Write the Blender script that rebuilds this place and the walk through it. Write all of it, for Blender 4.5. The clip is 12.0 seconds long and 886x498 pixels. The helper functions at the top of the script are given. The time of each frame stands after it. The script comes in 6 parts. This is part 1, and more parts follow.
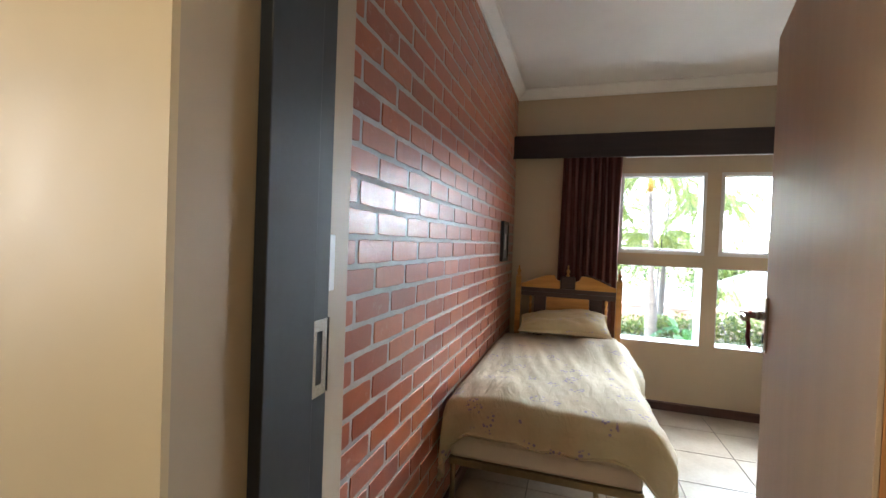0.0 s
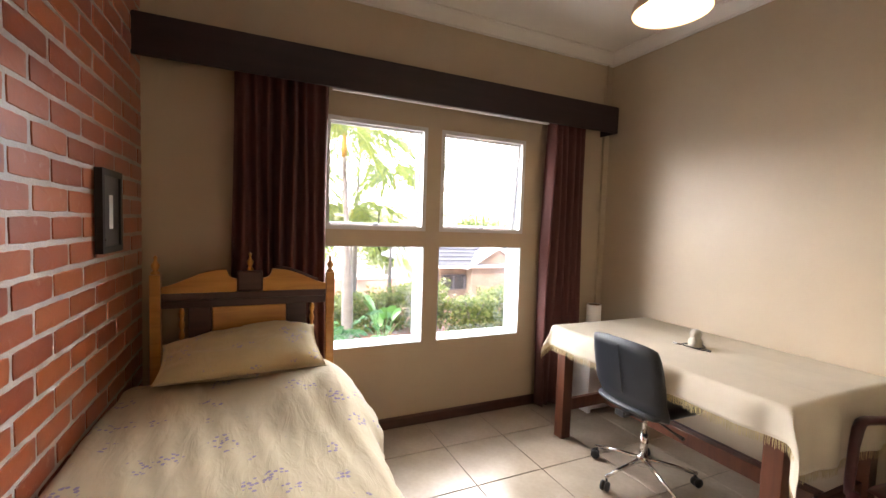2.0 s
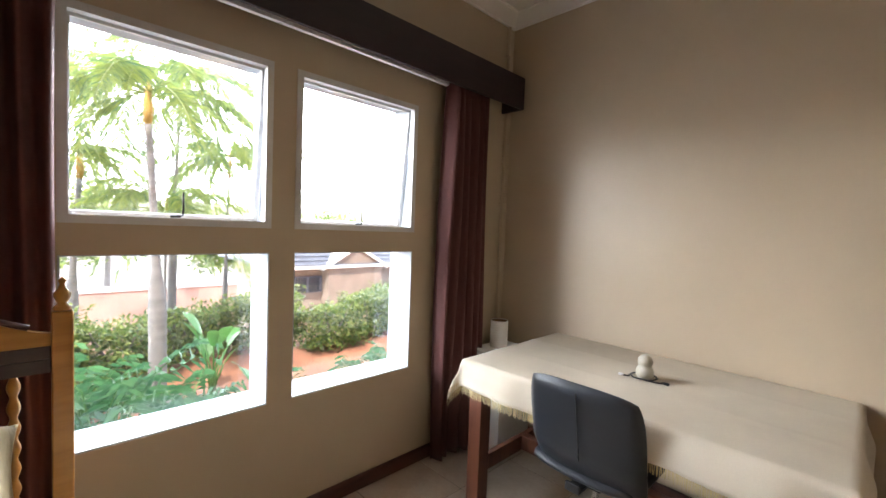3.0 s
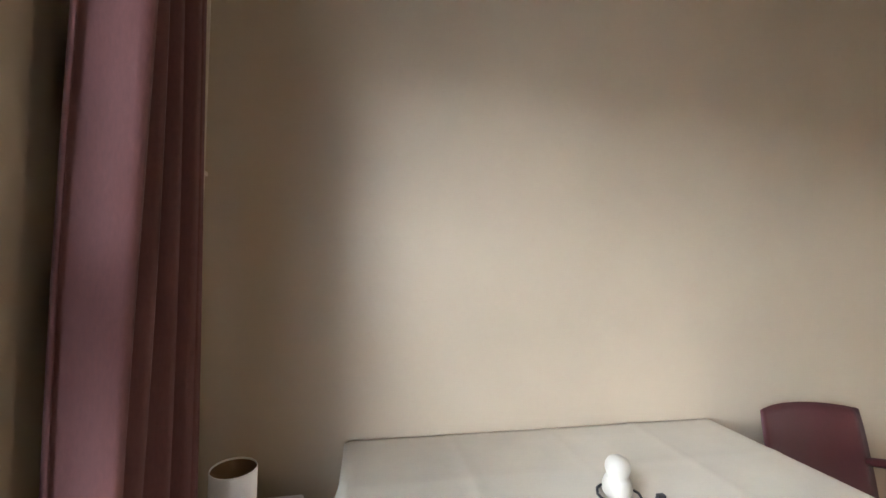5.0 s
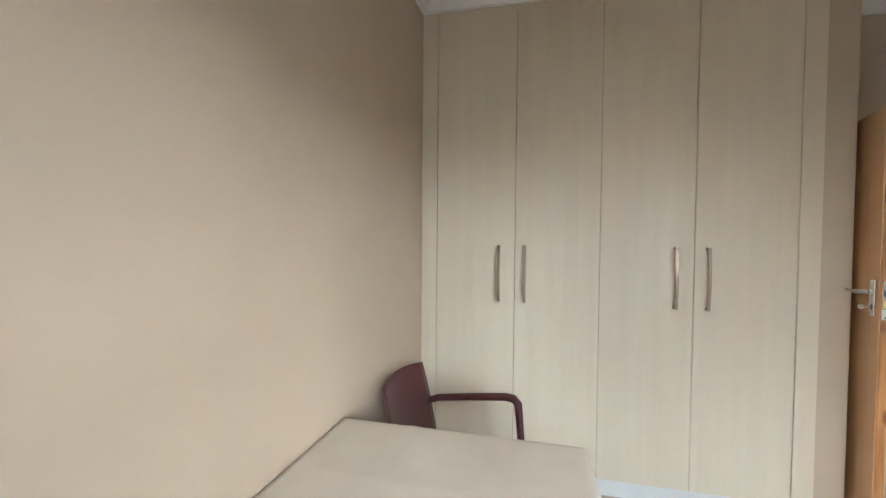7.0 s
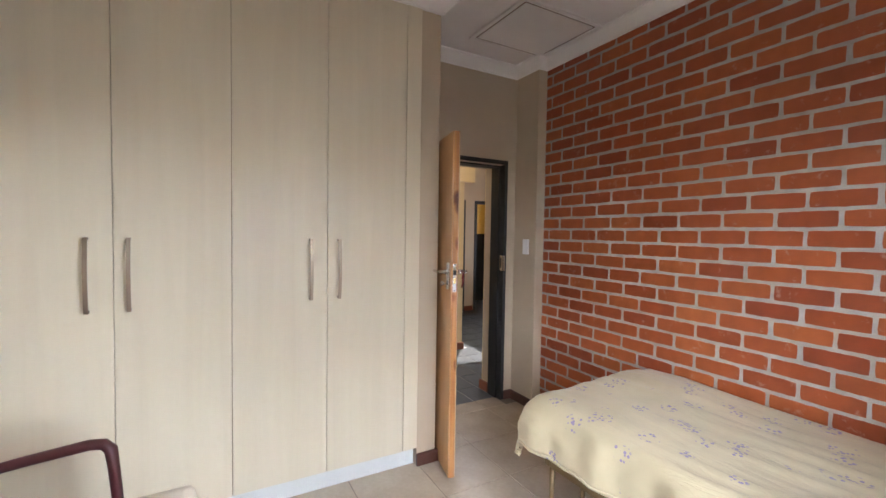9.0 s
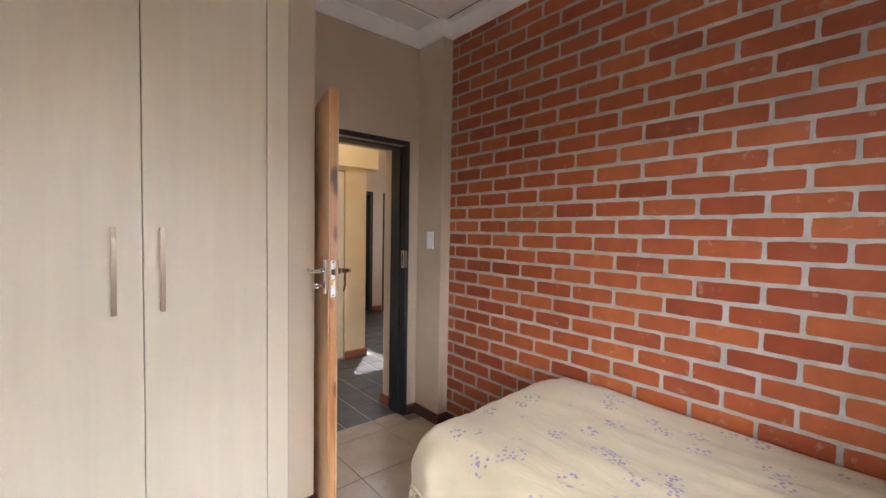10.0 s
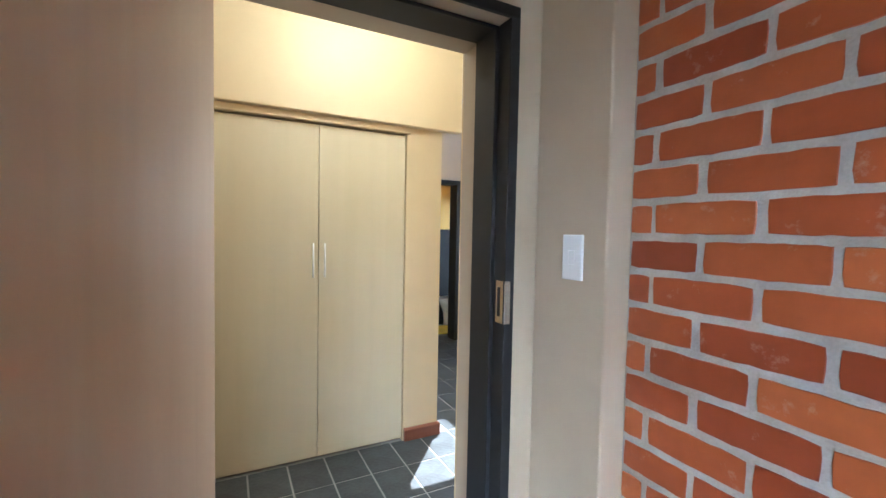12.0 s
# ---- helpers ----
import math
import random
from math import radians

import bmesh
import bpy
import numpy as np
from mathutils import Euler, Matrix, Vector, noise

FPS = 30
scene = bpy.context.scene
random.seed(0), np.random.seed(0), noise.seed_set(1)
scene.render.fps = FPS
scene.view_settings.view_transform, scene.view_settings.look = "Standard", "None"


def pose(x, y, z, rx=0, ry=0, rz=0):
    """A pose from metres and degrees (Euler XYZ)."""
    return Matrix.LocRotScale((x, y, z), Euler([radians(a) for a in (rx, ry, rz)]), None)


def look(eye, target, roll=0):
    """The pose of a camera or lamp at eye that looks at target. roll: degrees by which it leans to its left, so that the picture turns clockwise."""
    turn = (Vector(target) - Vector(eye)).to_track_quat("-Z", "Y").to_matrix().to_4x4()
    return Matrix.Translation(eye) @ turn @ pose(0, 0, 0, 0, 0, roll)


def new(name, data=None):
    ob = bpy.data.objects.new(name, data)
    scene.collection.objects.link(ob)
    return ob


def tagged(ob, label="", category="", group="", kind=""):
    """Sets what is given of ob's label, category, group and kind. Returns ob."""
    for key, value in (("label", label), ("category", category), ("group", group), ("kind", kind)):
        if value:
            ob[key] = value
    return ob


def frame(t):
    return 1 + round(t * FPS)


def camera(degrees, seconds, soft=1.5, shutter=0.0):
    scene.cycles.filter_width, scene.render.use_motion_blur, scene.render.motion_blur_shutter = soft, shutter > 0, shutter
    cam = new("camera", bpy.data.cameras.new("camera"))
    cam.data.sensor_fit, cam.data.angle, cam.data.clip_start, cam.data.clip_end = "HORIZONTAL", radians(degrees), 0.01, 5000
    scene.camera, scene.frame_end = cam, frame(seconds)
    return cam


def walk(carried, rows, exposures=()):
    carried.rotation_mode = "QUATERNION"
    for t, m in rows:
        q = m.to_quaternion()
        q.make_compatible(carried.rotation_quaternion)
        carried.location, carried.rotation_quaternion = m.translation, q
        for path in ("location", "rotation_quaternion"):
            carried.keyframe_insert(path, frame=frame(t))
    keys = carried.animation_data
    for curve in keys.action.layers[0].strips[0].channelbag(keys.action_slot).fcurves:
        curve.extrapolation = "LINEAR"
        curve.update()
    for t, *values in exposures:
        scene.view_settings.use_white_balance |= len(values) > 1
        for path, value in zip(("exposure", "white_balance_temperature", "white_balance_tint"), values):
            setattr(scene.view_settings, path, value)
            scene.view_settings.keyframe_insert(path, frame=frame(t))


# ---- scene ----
cam = camera(93.5, 12.0)
PATH = [
    (0, (0.605, -0.624, 1.404), (0.013, 1.286, 1.368), 2.2),
    (0.5, (0.559, -0.396, 1.38), (0.351, 1.592, 1.326), 2.0),
    (1, (0.469, -0.068, 1.379), (0.638, 1.923, 1.3), 1.9),
    (1.5, (0.5, 0.36, 1.39), (1.02, 2.289, 1.291), 2.0),
    (2, (0.589, 0.755, 1.413), (1.422, 2.57, 1.3), 1.9),
    (2.5, (0.738, 1.192, 1.423), (1.848, 2.852, 1.306), 2.0),
    (3, (0.953, 1.625, 1.399), (2.35, 3.054, 1.299), 2.3),
    (3.5, (1.165, 2.019, 1.405), (2.822, 3.135, 1.326), 2.5),
    (5.5, (2.201, 3.09, 1.374), (3.954, 2.128, 1.384), 0.9),
    (6, (2.406, 3.09, 1.419), (3.827, 1.684, 1.39), 0.4),
    (6.5, (2.559, 3.073, 1.434), (3.535, 1.328, 1.397), 0.6),
    (7, (2.595, 3.041, 1.451), (3.086, 1.103, 1.396), 0.5),
    (7.5, (2.594, 3.002, 1.469), (2.615, 1.004, 1.396), 0.7),
    (9.5, (2.246, 2.782, 1.433), (1.081, 1.158, 1.352), 0.9),
    (10, (2.019, 2.571, 1.417), (0.72, 1.052, 1.331), 1.0),
    (10.5, (1.736, 2.237, 1.423), (0.371, 0.778, 1.335), 1.2),
    (11, (1.376, 1.873, 1.414), (0.034, 0.393, 1.326), 1.2),
    (11.5, (1.146, 1.442, 1.382), (-0.045, -0.163, 1.303), 1.1),
    (12, (0.942, 1.035, 1.411), (0.029, -0.743, 1.329), 1.1),
]
# the clip's camera closes towards the window and opens up again in the dark end of the room
EXPOSURES = [(0, 3.2, 6150, 8), (0.5, 3.4, 7100, 13), (1.0, 3.25, 7500, 16), (1.5, 3.1, 7400, 18), (2.0, 3.0, 7300, 19), (2.5, 2.95, 7100, 16), (3.0, 2.6, 6700, 14), (3.7, 2.3, 6300, 13), (5.5, 3.1, 5950, 11), (6.5, 2.8, 5950, 10),
             (7.5, 2.9, 6300, 13), (9.5, 3.1, 6150, 17), (10.0, 3.15, 6300, 19), (11.0, 3.4, 6500, 19), (11.5, 3.6, 5800, 12), (12.0, 3.9, 5150, 6)]
walk(cam, [(t, look(eye, target, roll)) for t, eye, target, roll in PATH], EXPOSURES)


# ---- sizes of the place ----
L, W, H = 3.445, 3.345, 2.87
WALL_OUT = 0.20
WIN_X = [(1.0, 1.68), (1.79, 2.49)]
WIN_Z = [(0.585, 1.262), (1.37, 2.075)]
WARD_Y = 0.615
END_Y = -1.527
LEAN_WEST = radians(0.95)


def west(y):
    """Where the brick wall's face stands; it runs slightly out of square."""
    return math.tan(LEAN_WEST) * max(0.0, y - 0.28)


# ---- world, sun, lights ----
world = bpy.data.worlds.new("world")
scene.world = world
world.use_nodes = True
wn = world.node_tree
sky = wn.nodes.new("ShaderNodeTexSky")
sky.sky_type = 'NISHITA'
sky.sun_disc = False
SUN_WAY = Vector((-0.38, -0.45, 0.81)).normalized()
sky.sun_elevation = math.asin(SUN_WAY.z)
sky.sun_rotation = math.atan2(SUN_WAY.x, SUN_WAY.y)
wn.links.new(sky.outputs[0], wn.nodes["Background"].inputs[0])
wn.nodes["Background"].inputs[1].default_value = 0.12

sun_data = bpy.data.lights.new("sun", "SUN")
sun_data.energy = 1.6
sun_data.angle = radians(0.5)
sun_data.color = (1.0, 0.94, 0.85)
sun = new("sun", sun_data)
sun.matrix_world = look(SUN_WAY * 30, (0, 0, 0))



def area(name, m, sx, sy, watts, colour):
    d = bpy.data.lights.new(name, "AREA")
    d.shape, d.size, d.size_y, d.energy, d.color = "RECTANGLE", sx, sy, watts, colour
    ob = new(name, d)
    ob.matrix_world = m
    return ob


# added fill lamps out in the garden, brightening the room beyond the sky's own light
for sx, sy, wide, watts in ((2.0, 40.0, 44.0, 6300), (-28.5, 29.0, 40.0, 11500), (28.0, 32.0, 40.0, 8500)):
    area("sky_fill_lamp", look((sx, sy, 11.0), (2.0, 3.4, 1.4)), wide, 17.0, watts, (0.84, 0.92, 1.0))
area("high_fill_lamp", look((2.0, L + 4.6, 5.0), (1.8, 1.0, 0.9)), 7.0, 2.0, 200, (0.84, 0.92, 1.0))
area("passage_window_light", look((-3.02, -2.05, 1.6), (0.0, -1.4, 1.0)), 1.6, 1.3, 3.6, (1.0, 0.95, 0.88))
bpy.data.lights["passage_window_light"].spread = radians(100)
hall_bulb = bpy.data.lights.new("corridor_lamp", "POINT")
hall_bulb.energy, hall_bulb.color, hall_bulb.shadow_soft_size = 2.1, (1.0, 0.93, 0.74), 0.12
new("corridor_lamp", hall_bulb).location = (0.30, -0.78, 2.60)
room_bulb = bpy.data.lights.new("pendant_bulb", "POINT")
room_bulb.energy, room_bulb.color, room_bulb.shadow_soft_size = 0.35, (1.0, 0.78, 0.52), 0.12
new("pendant_bulb", room_bulb).location = (1.93, 1.81, 2.17)


# ---- materials ----
def mat_base(name, rough=0.6, metal=0.0):
    m = bpy.data.materials.new(name)
    m.use_nodes = True
    nt = m.node_tree
    b = nt.nodes["Principled BSDF"]
    b.inputs["Roughness"].default_value = rough
    b.inputs["Metallic"].default_value = metal
    return m, nt, b


def node(nt, kind, **vals):
    n = nt.nodes.new(kind)
    for k, v in vals.items():
        n.inputs[k.replace("_", " ")].default_value = v
    return n


def coords(nt, scale=(1, 1, 1)):
    tc = nt.nodes.new("ShaderNodeTexCoord")
    mp = nt.nodes.new("ShaderNodeMapping")
    mp.inputs["Scale"].default_value = scale
    nt.links.new(tc.outputs["Object"], mp.inputs["Vector"])
    return mp


def ramp(nt, fac, stops):
    r = nt.nodes.new("ShaderNodeValToRGB")
    e = r.color_ramp.elements
    e[0].position, e[0].color = stops[0][0], (*stops[0][1], 1)
    e[1].position, e[1].color = stops[-1][0], (*stops[-1][1], 1)
    for p, c in stops[1:-1]:
        s = e.new(p)
        s.color = (*c, 1)
    nt.links.new(fac, r.inputs["Fac"])
    return r


def bump(nt, b, height, strength, distance=0.005, prev=None):
    n = nt.nodes.new("ShaderNodeBump")
    n.inputs["Strength"].default_value = strength
    n.inputs["Distance"].default_value = distance
    nt.links.new(height, n.inputs["Height"])
    if prev:
        nt.links.new(prev.outputs[0], n.inputs["Normal"])
    nt.links.new(n.outputs[0], b.inputs["Normal"])
    return n


def shade(c, k):
    return tuple(min(1.0, max(0.0, v * k)) for v in c)


def speckled(name, col, rough=0.6, metal=0.0, var=0.12, big=2.5, fine=60, bstr=0.15, bdist=0.002, stretch=(1, 1, 1),
             rough_var=0.08, coat=0.0):
    """A surface with broad stains and a fine grain."""
    m, nt, b = mat_base(name, rough, metal)
    mp = coords(nt, stretch)
    n1 = node(nt, "ShaderNodeTexNoise", Scale=big, Detail=4.0)
    n2 = node(nt, "ShaderNodeTexNoise", Scale=fine, Detail=3.0)
    for n in (n1, n2):
        nt.links.new(mp.outputs[0], n.inputs["Vector"])
    mix = nt.nodes.new("ShaderNodeMath")
    mix.operation = 'MULTIPLY_ADD'
    nt.links.new(n2.outputs[0], mix.inputs[0])
    mix.inputs[1].default_value = 0.4
    nt.links.new(n1.outputs[0], mix.inputs[2])
    r = ramp(nt, mix.outputs[0], [(0.45, shade(col, 1 - var)), (0.95, shade(col, 1 + var))])
    nt.links.new(r.outputs[0], b.inputs["Base Color"])
    mr = nt.nodes.new("ShaderNodeMapRange")
    mr.inputs["To Min"].default_value = max(0.02, rough - rough_var)
    mr.inputs["To Max"].default_value = min(1, rough + rough_var)
    nt.links.new(n1.outputs[0], mr.inputs["Value"])
    nt.links.new(mr.outputs[0], b.inputs["Roughness"])
    b.inputs["Coat Weight"].default_value = coat
    if bstr:
        bump(nt, b, n2.outputs[0], bstr, bdist)
    return m


def plaster(name, col, rough=0.45):
    m, nt, b = mat_base(name, rough)
    mp = coords(nt)
    n1 = node(nt, "ShaderNodeTexNoise", Scale=1.3, Detail=5.0)
    n2 = node(nt, "ShaderNodeTexNoise", Scale=9.0, Detail=4.0)
    n3 = node(nt, "ShaderNodeTexNoise", Scale=180.0, Detail=2.0)
    for n in (n1, n2, n3):
        nt.links.new(mp.outputs[0], n.inputs["Vector"])
    r = ramp(nt, n1.outputs[0], [(0.28, shade(col, 0.91)), (0.5, col), (0.72, shade(col, 1.06))])
    nt.links.new(r.outputs[0], b.inputs["Base Color"])
    mr = nt.nodes.new("ShaderNodeMapRange")
    mr.inputs["To Min"].default_value = rough - 0.07
    mr.inputs["To Max"].default_value = rough + 0.12
    nt.links.new(n2.outputs[0], mr.inputs["Value"])
    nt.links.new(mr.outputs[0], b.inputs["Roughness"])
    p = bump(nt, b, n2.outputs[0], 0.25, 0.006)
    bump(nt, b, n3.outputs[0], 0.12, 0.0008, p)
    return m


def wood(name, dark, light, rough=0.35, along=(14, 14, 1.2), coat=0.2, knots=False):
    m, nt, b = mat_base(name, rough)
    mp = coords(nt, along)
    info = nt.nodes.new("ShaderNodeObjectInfo")
    add = nt.nodes.new("ShaderNodeVectorMath")
    add.operation = 'MULTIPLY_ADD'
    nt.links.new(info.outputs["Random"], add.inputs[0])
    add.inputs[1].default_value = (17, 31, 5)
    nt.links.new(mp.outputs[0], add.inputs[2])
    n1 = node(nt, "ShaderNodeTexNoise", Scale=1.6, Detail=6.0, Distortion=0.6)
    n2 = node(nt, "ShaderNodeTexNoise", Scale=9.0, Detail=4.0)
    for n in (n1, n2):
        nt.links.new(add.outputs[0], n.inputs["Vector"])
    mid = tuple((a + c) / 2 for a, c in zip(dark, light))
    r = ramp(nt, n1.outputs[0], [(0.3, dark), (0.5, mid), (0.72, light)])
    out = r.outputs[0]
    if knots:
        kc = coords(nt, (9, 9, 5.5))
        v = node(nt, "ShaderNodeTexVoronoi", Scale=1.0)
        nt.links.new(kc.outputs[0], v.inputs["Vector"])
        kr = ramp(nt, v.outputs["Distance"], [(0.15, (0.20, 0.09, 0.05)), (0.25, (0.60, 0.45, 0.34)), (0.31, (1, 1, 1))])
        mx = nt.nodes.new("ShaderNodeMixRGB")
        mx.blend_type = 'MULTIPLY'
        mx.inputs[0].default_value = 1.0
        nt.links.new(out, mx.inputs[1])
        nt.links.new(kr.outputs[0], mx.inputs[2])
        out = mx.outputs[0]
    nt.links.new(out, b.inputs["Base Color"])
    b.inputs["Coat Weight"].default_value = coat
    b.inputs["Coat Roughness"].default_value = 0.25
    bump(nt, b, n2.outputs[0], 0.12, 0.001)
    return m


def brick_material(name):
    m, nt, b = mat_base(name, 0.28)
    mp = coords(nt)
    info = nt.nodes.new("ShaderNodeObjectInfo")
    geo = nt.nodes.new("ShaderNodeNewGeometry")
    rnd = nt.nodes.new("ShaderNodeMath")
    rnd.operation = 'ADD'
    nt.links.new(info.outputs["Random"], rnd.inputs[0])
    nt.links.new(geo.outputs["Random Per Island"], rnd.inputs[1])
    fr = nt.nodes.new("ShaderNodeMath")
    fr.operation = 'FRACT'
    nt.links.new(rnd.outputs[0], fr.inputs[0])
    tone = ramp(nt, fr.outputs[0], [(0.0, (0.245, 0.048, 0.017)), (0.2, (0.305, 0.067, 0.021)), (0.75, (0.345, 0.084, 0.025)),
                                    (1.0, (0.39, 0.106, 0.031))])
    off = nt.nodes.new("ShaderNodeVectorMath")
    off.operation = 'MULTIPLY_ADD'
    nt.links.new(rnd.outputs[0], off.inputs[0])
    off.inputs[1].default_value = (3, 7, 5)
    nt.links.new(mp.outputs[0], off.inputs[2])
    n1 = node(nt, "ShaderNodeTexNoise", Scale=14.0, Detail=5.0)
    n2 = node(nt, "ShaderNodeTexNoise", Scale=90.0, Detail=3.0)
    n3 = node(nt, "ShaderNodeTexNoise", Scale=15.0, Detail=6.0, Roughness=0.7)
    for n in (n1, n2, n3):
        nt.links.new(off.outputs[0], n.inputs["Vector"])
    v = ramp(nt, n1.outputs[0], [(0.25, (0.86, 0.84, 0.82)), (0.75, (1.1, 1.1, 1.1))])
    mx = nt.nodes.new("ShaderNodeMixRGB")
    mx.blend_type = 'MULTIPLY'
    mx.inputs[0].default_value = 1.0
    nt.links.new(tone.outputs[0], mx.inputs[1])
    nt.links.new(v.outputs[0], mx.inputs[2])
    smear = ramp(nt, n3.outputs[0], [(0.60, (0, 0, 0)), (0.72, (0.5, 0.5, 0.5))])
    mx2 = nt.nodes.new("ShaderNodeMixRGB")
    nt.links.new(smear.outputs[0], mx2.inputs[0])
    nt.links.new(mx.outputs[0], mx2.inputs[1])
    mx2.inputs[2].default_value = (0.45, 0.30, 0.25, 1)
    nt.links.new(mx2.outputs[0], b.inputs["Base Color"])
    mr = nt.nodes.new("ShaderNodeMapRange")
    mr.inputs["To Min"].default_value = 0.28
    mr.inputs["To Max"].default_value = 0.46
    nt.links.new(n1.outputs[0], mr.inputs["Value"])
    nt.links.new(mr.outputs[0], b.inputs["Roughness"])
    b.inputs["Specular IOR Level"].default_value = 0.25
    b.inputs["Coat Weight"].default_value = 0.45
    b.inputs["Coat Roughness"].default_value = 0.30
    p = bump(nt, b, n1.outputs[0], 0.22, 0.003)
    bump(nt, b, n2.outputs[0], 0.2, 0.001, p)
    return m


def floral(name, base, cell, spot, amount):
    """Cloth with small scattered flower sprigs printed on it."""
    m, nt, b = mat_base(name, 0.85)
    mp = coords(nt)
    v = node(nt, "ShaderNodeTexVoronoi", Scale=cell)
    v2 = node(nt, "ShaderNodeTexVoronoi", Scale=cell * 7.0)
    n1 = node(nt, "ShaderNodeTexNoise", Scale=5.0, Detail=4.0)
    weave = node(nt, "ShaderNodeTexNoise", Scale=350.0, Detail=2.0)
    for n in (n1, weave, v, v2):
        nt.links.new(mp.outputs[0], n.inputs["Vector"])
    cluster = ramp(nt, v.outputs["Distance"], [(0.30, (1, 1, 1)), (0.36, (0, 0, 0))])
    petals = ramp(nt, v2.outputs["Distance"], [(amount, (1, 1, 1)), (amount + 0.08, (0, 0, 0))])
    mask = nt.nodes.new("ShaderNodeMixRGB")
    mask.blend_type = 'MULTIPLY'
    mask.inputs[0].default_value = 1.0
    nt.links.new(cluster.outputs[0], mask.inputs[1])
    nt.links.new(petals.outputs[0], mask.inputs[2])
    r = ramp(nt, n1.outputs[0], [(0.3, shade(base, 0.9)), (0.7, shade(base, 1.06))])
    mx = nt.nodes.new("ShaderNodeMixRGB")
    nt.links.new(mask.outputs[0], mx.inputs[0])
    nt.links.new(r.outputs[0], mx.inputs[1])
    mx.inputs[2].default_value = (*spot, 1)
    nt.links.new(mx.outputs[0], b.inputs["Base Color"])
    b.inputs["Sheen Weight"].default_value = 0.15
    wr = node(nt, "ShaderNodeTexNoise", Scale=9.0, Detail=6.0, Distortion=0.8)
    nt.links.new(coords(nt, (2.2, 0.7, 1.5)).outputs[0], wr.inputs["Vector"])
    p = bump(nt, b, wr.outputs[0], 0.3, 0.02)
    bump(nt, b, weave.outputs[0], 0.15, 0.0006, p)
    return m


def leafy(name, dark, light, rough=0.45):
    m, nt, b = mat_base(name, rough)
    geo = nt.nodes.new("ShaderNodeNewGeometry")
    r = ramp(nt, geo.outputs["Random Per Island"], [(0.0, dark), (1.0, light)])
    nt.links.new(r.outputs[0], b.inputs["Base Color"])
    b.inputs["Transmission Weight"].default_value = 0.0
    tr = nt.nodes.new("ShaderNodeBsdfTranslucent")
    nt.links.new(r.outputs[0], tr.inputs[0])
    mx = nt.nodes.new("ShaderNodeMixShader")
    mx.inputs[0].default_value = 0.35
    nt.links.new(b.outputs[0], mx.inputs[1])
    nt.links.new(tr.outputs[0], mx.inputs[2])
    nt.links.new(mx.outputs[0], nt.nodes["Material Output"].inputs[0])
    return m


def glass(name):
    m, nt, b = mat_base(name, 0.02)
    b.inputs["Base Color"].default_value = (0.96, 0.98, 0.97, 1)
    b.inputs["Transmission Weight"].default_value = 1.0
    b.inputs["IOR"].default_value = 1.45
    n1 = node(nt, "ShaderNodeTexNoise", Scale=6.0, Detail=3.0)
    mr = nt.nodes.new("ShaderNodeMapRange")
    mr.inputs["To Min"].default_value = 0.0
    mr.inputs["To Max"].default_value = 0.05
    nt.links.new(n1.outputs[0], mr.inputs["Value"])
    nt.links.new(mr.outputs[0], b.inputs["Roughness"])
    return m


def emitting(name, col, strength):
    m, nt, b = mat_base(name, 0.5)
    b.inputs["Base Color"].default_value = (*col, 1)
    b.inputs["Emission Color"].default_value = (*col, 1)
    b.inputs["Emission Strength"].default_value = strength
    return m


M_WALL = plaster("tan_wall_paint", (0.475, 0.38, 0.27), 0.42)
M_WALLC = plaster("cream_corridor_paint", (0.63, 0.49, 0.29), 0.5)
M_CEIL = plaster("white_ceiling_paint", (0.80, 0.78, 0.75), 0.7)
# white reveals: colour darkened to grey-blue against the strong light falling on them
M_REVEAL = plaster("toned_reveal_paint", (0.46, 0.49, 0.53), 0.6)
M_BRICK = brick_material("varnished_brick")
M_MORTAR = speckled("grey_mortar", (0.37, 0.345, 0.325), 0.5, var=0.2, big=12, fine=150, bstr=0.6, bdist=0.003)
M_TILE = speckled("beige_glazed_tile", (0.42, 0.345, 0.265), 0.24, var=0.12, big=5, fine=40, bstr=0.05, rough_var=0.06)
M_GROUT = speckled("brown_grout", (0.17, 0.13, 0.10), 0.9, var=0.15, big=6, fine=120)
M_SLATE = speckled("dark_slate", (0.046, 0.053, 0.057), 0.32, var=0.45, big=7, fine=45, bstr=0.5, bdist=0.004, rough_var=0.1)
M_GROUTD = speckled("grey_grout", (0.38, 0.37, 0.35), 0.9, var=0.15, big=6, fine=120)
M_MAPLE = wood("pale_maple_laminate", (0.59, 0.51, 0.375), (0.63, 0.55, 0.41), 0.40, (10, 10, 0.5), 0.05)
M_CUPBOARD = wood("yellowish_laminate", (0.58, 0.49, 0.32), (0.605, 0.512, 0.338), 0.45, (10, 10, 0.6), 0.05)
M_MAPLEEDGE = speckled("brown_edge_strip", (0.20, 0.13, 0.07), 0.5)
M_PINE = wood("varnished_pine", (0.33, 0.12, 0.035), (0.56, 0.27, 0.09), 0.3, (22, 22, 1.4), 0.35, knots=True)
M_PINEFACE = wood("pine_veneer", (0.44, 0.22, 0.085), (0.58, 0.31, 0.13), 0.32, (10, 10, 0.8), 0.2)
M_HONEY = wood("honey_pine", (0.40, 0.17, 0.03), (0.58, 0.28, 0.06), 0.28, (2, 16, 16), 0.35)
M_DARKWOOD = wood("dark_stained_wood", (0.028, 0.010, 0.010), (0.060, 0.022, 0.018), 0.38, (1.5, 16, 16), 0.2)
M_TABLEWOOD = wood("reddish_brown_wood", (0.075, 0.022, 0.012), (0.14, 0.045, 0.022), 0.4, (16, 16, 1.5), 0.2)
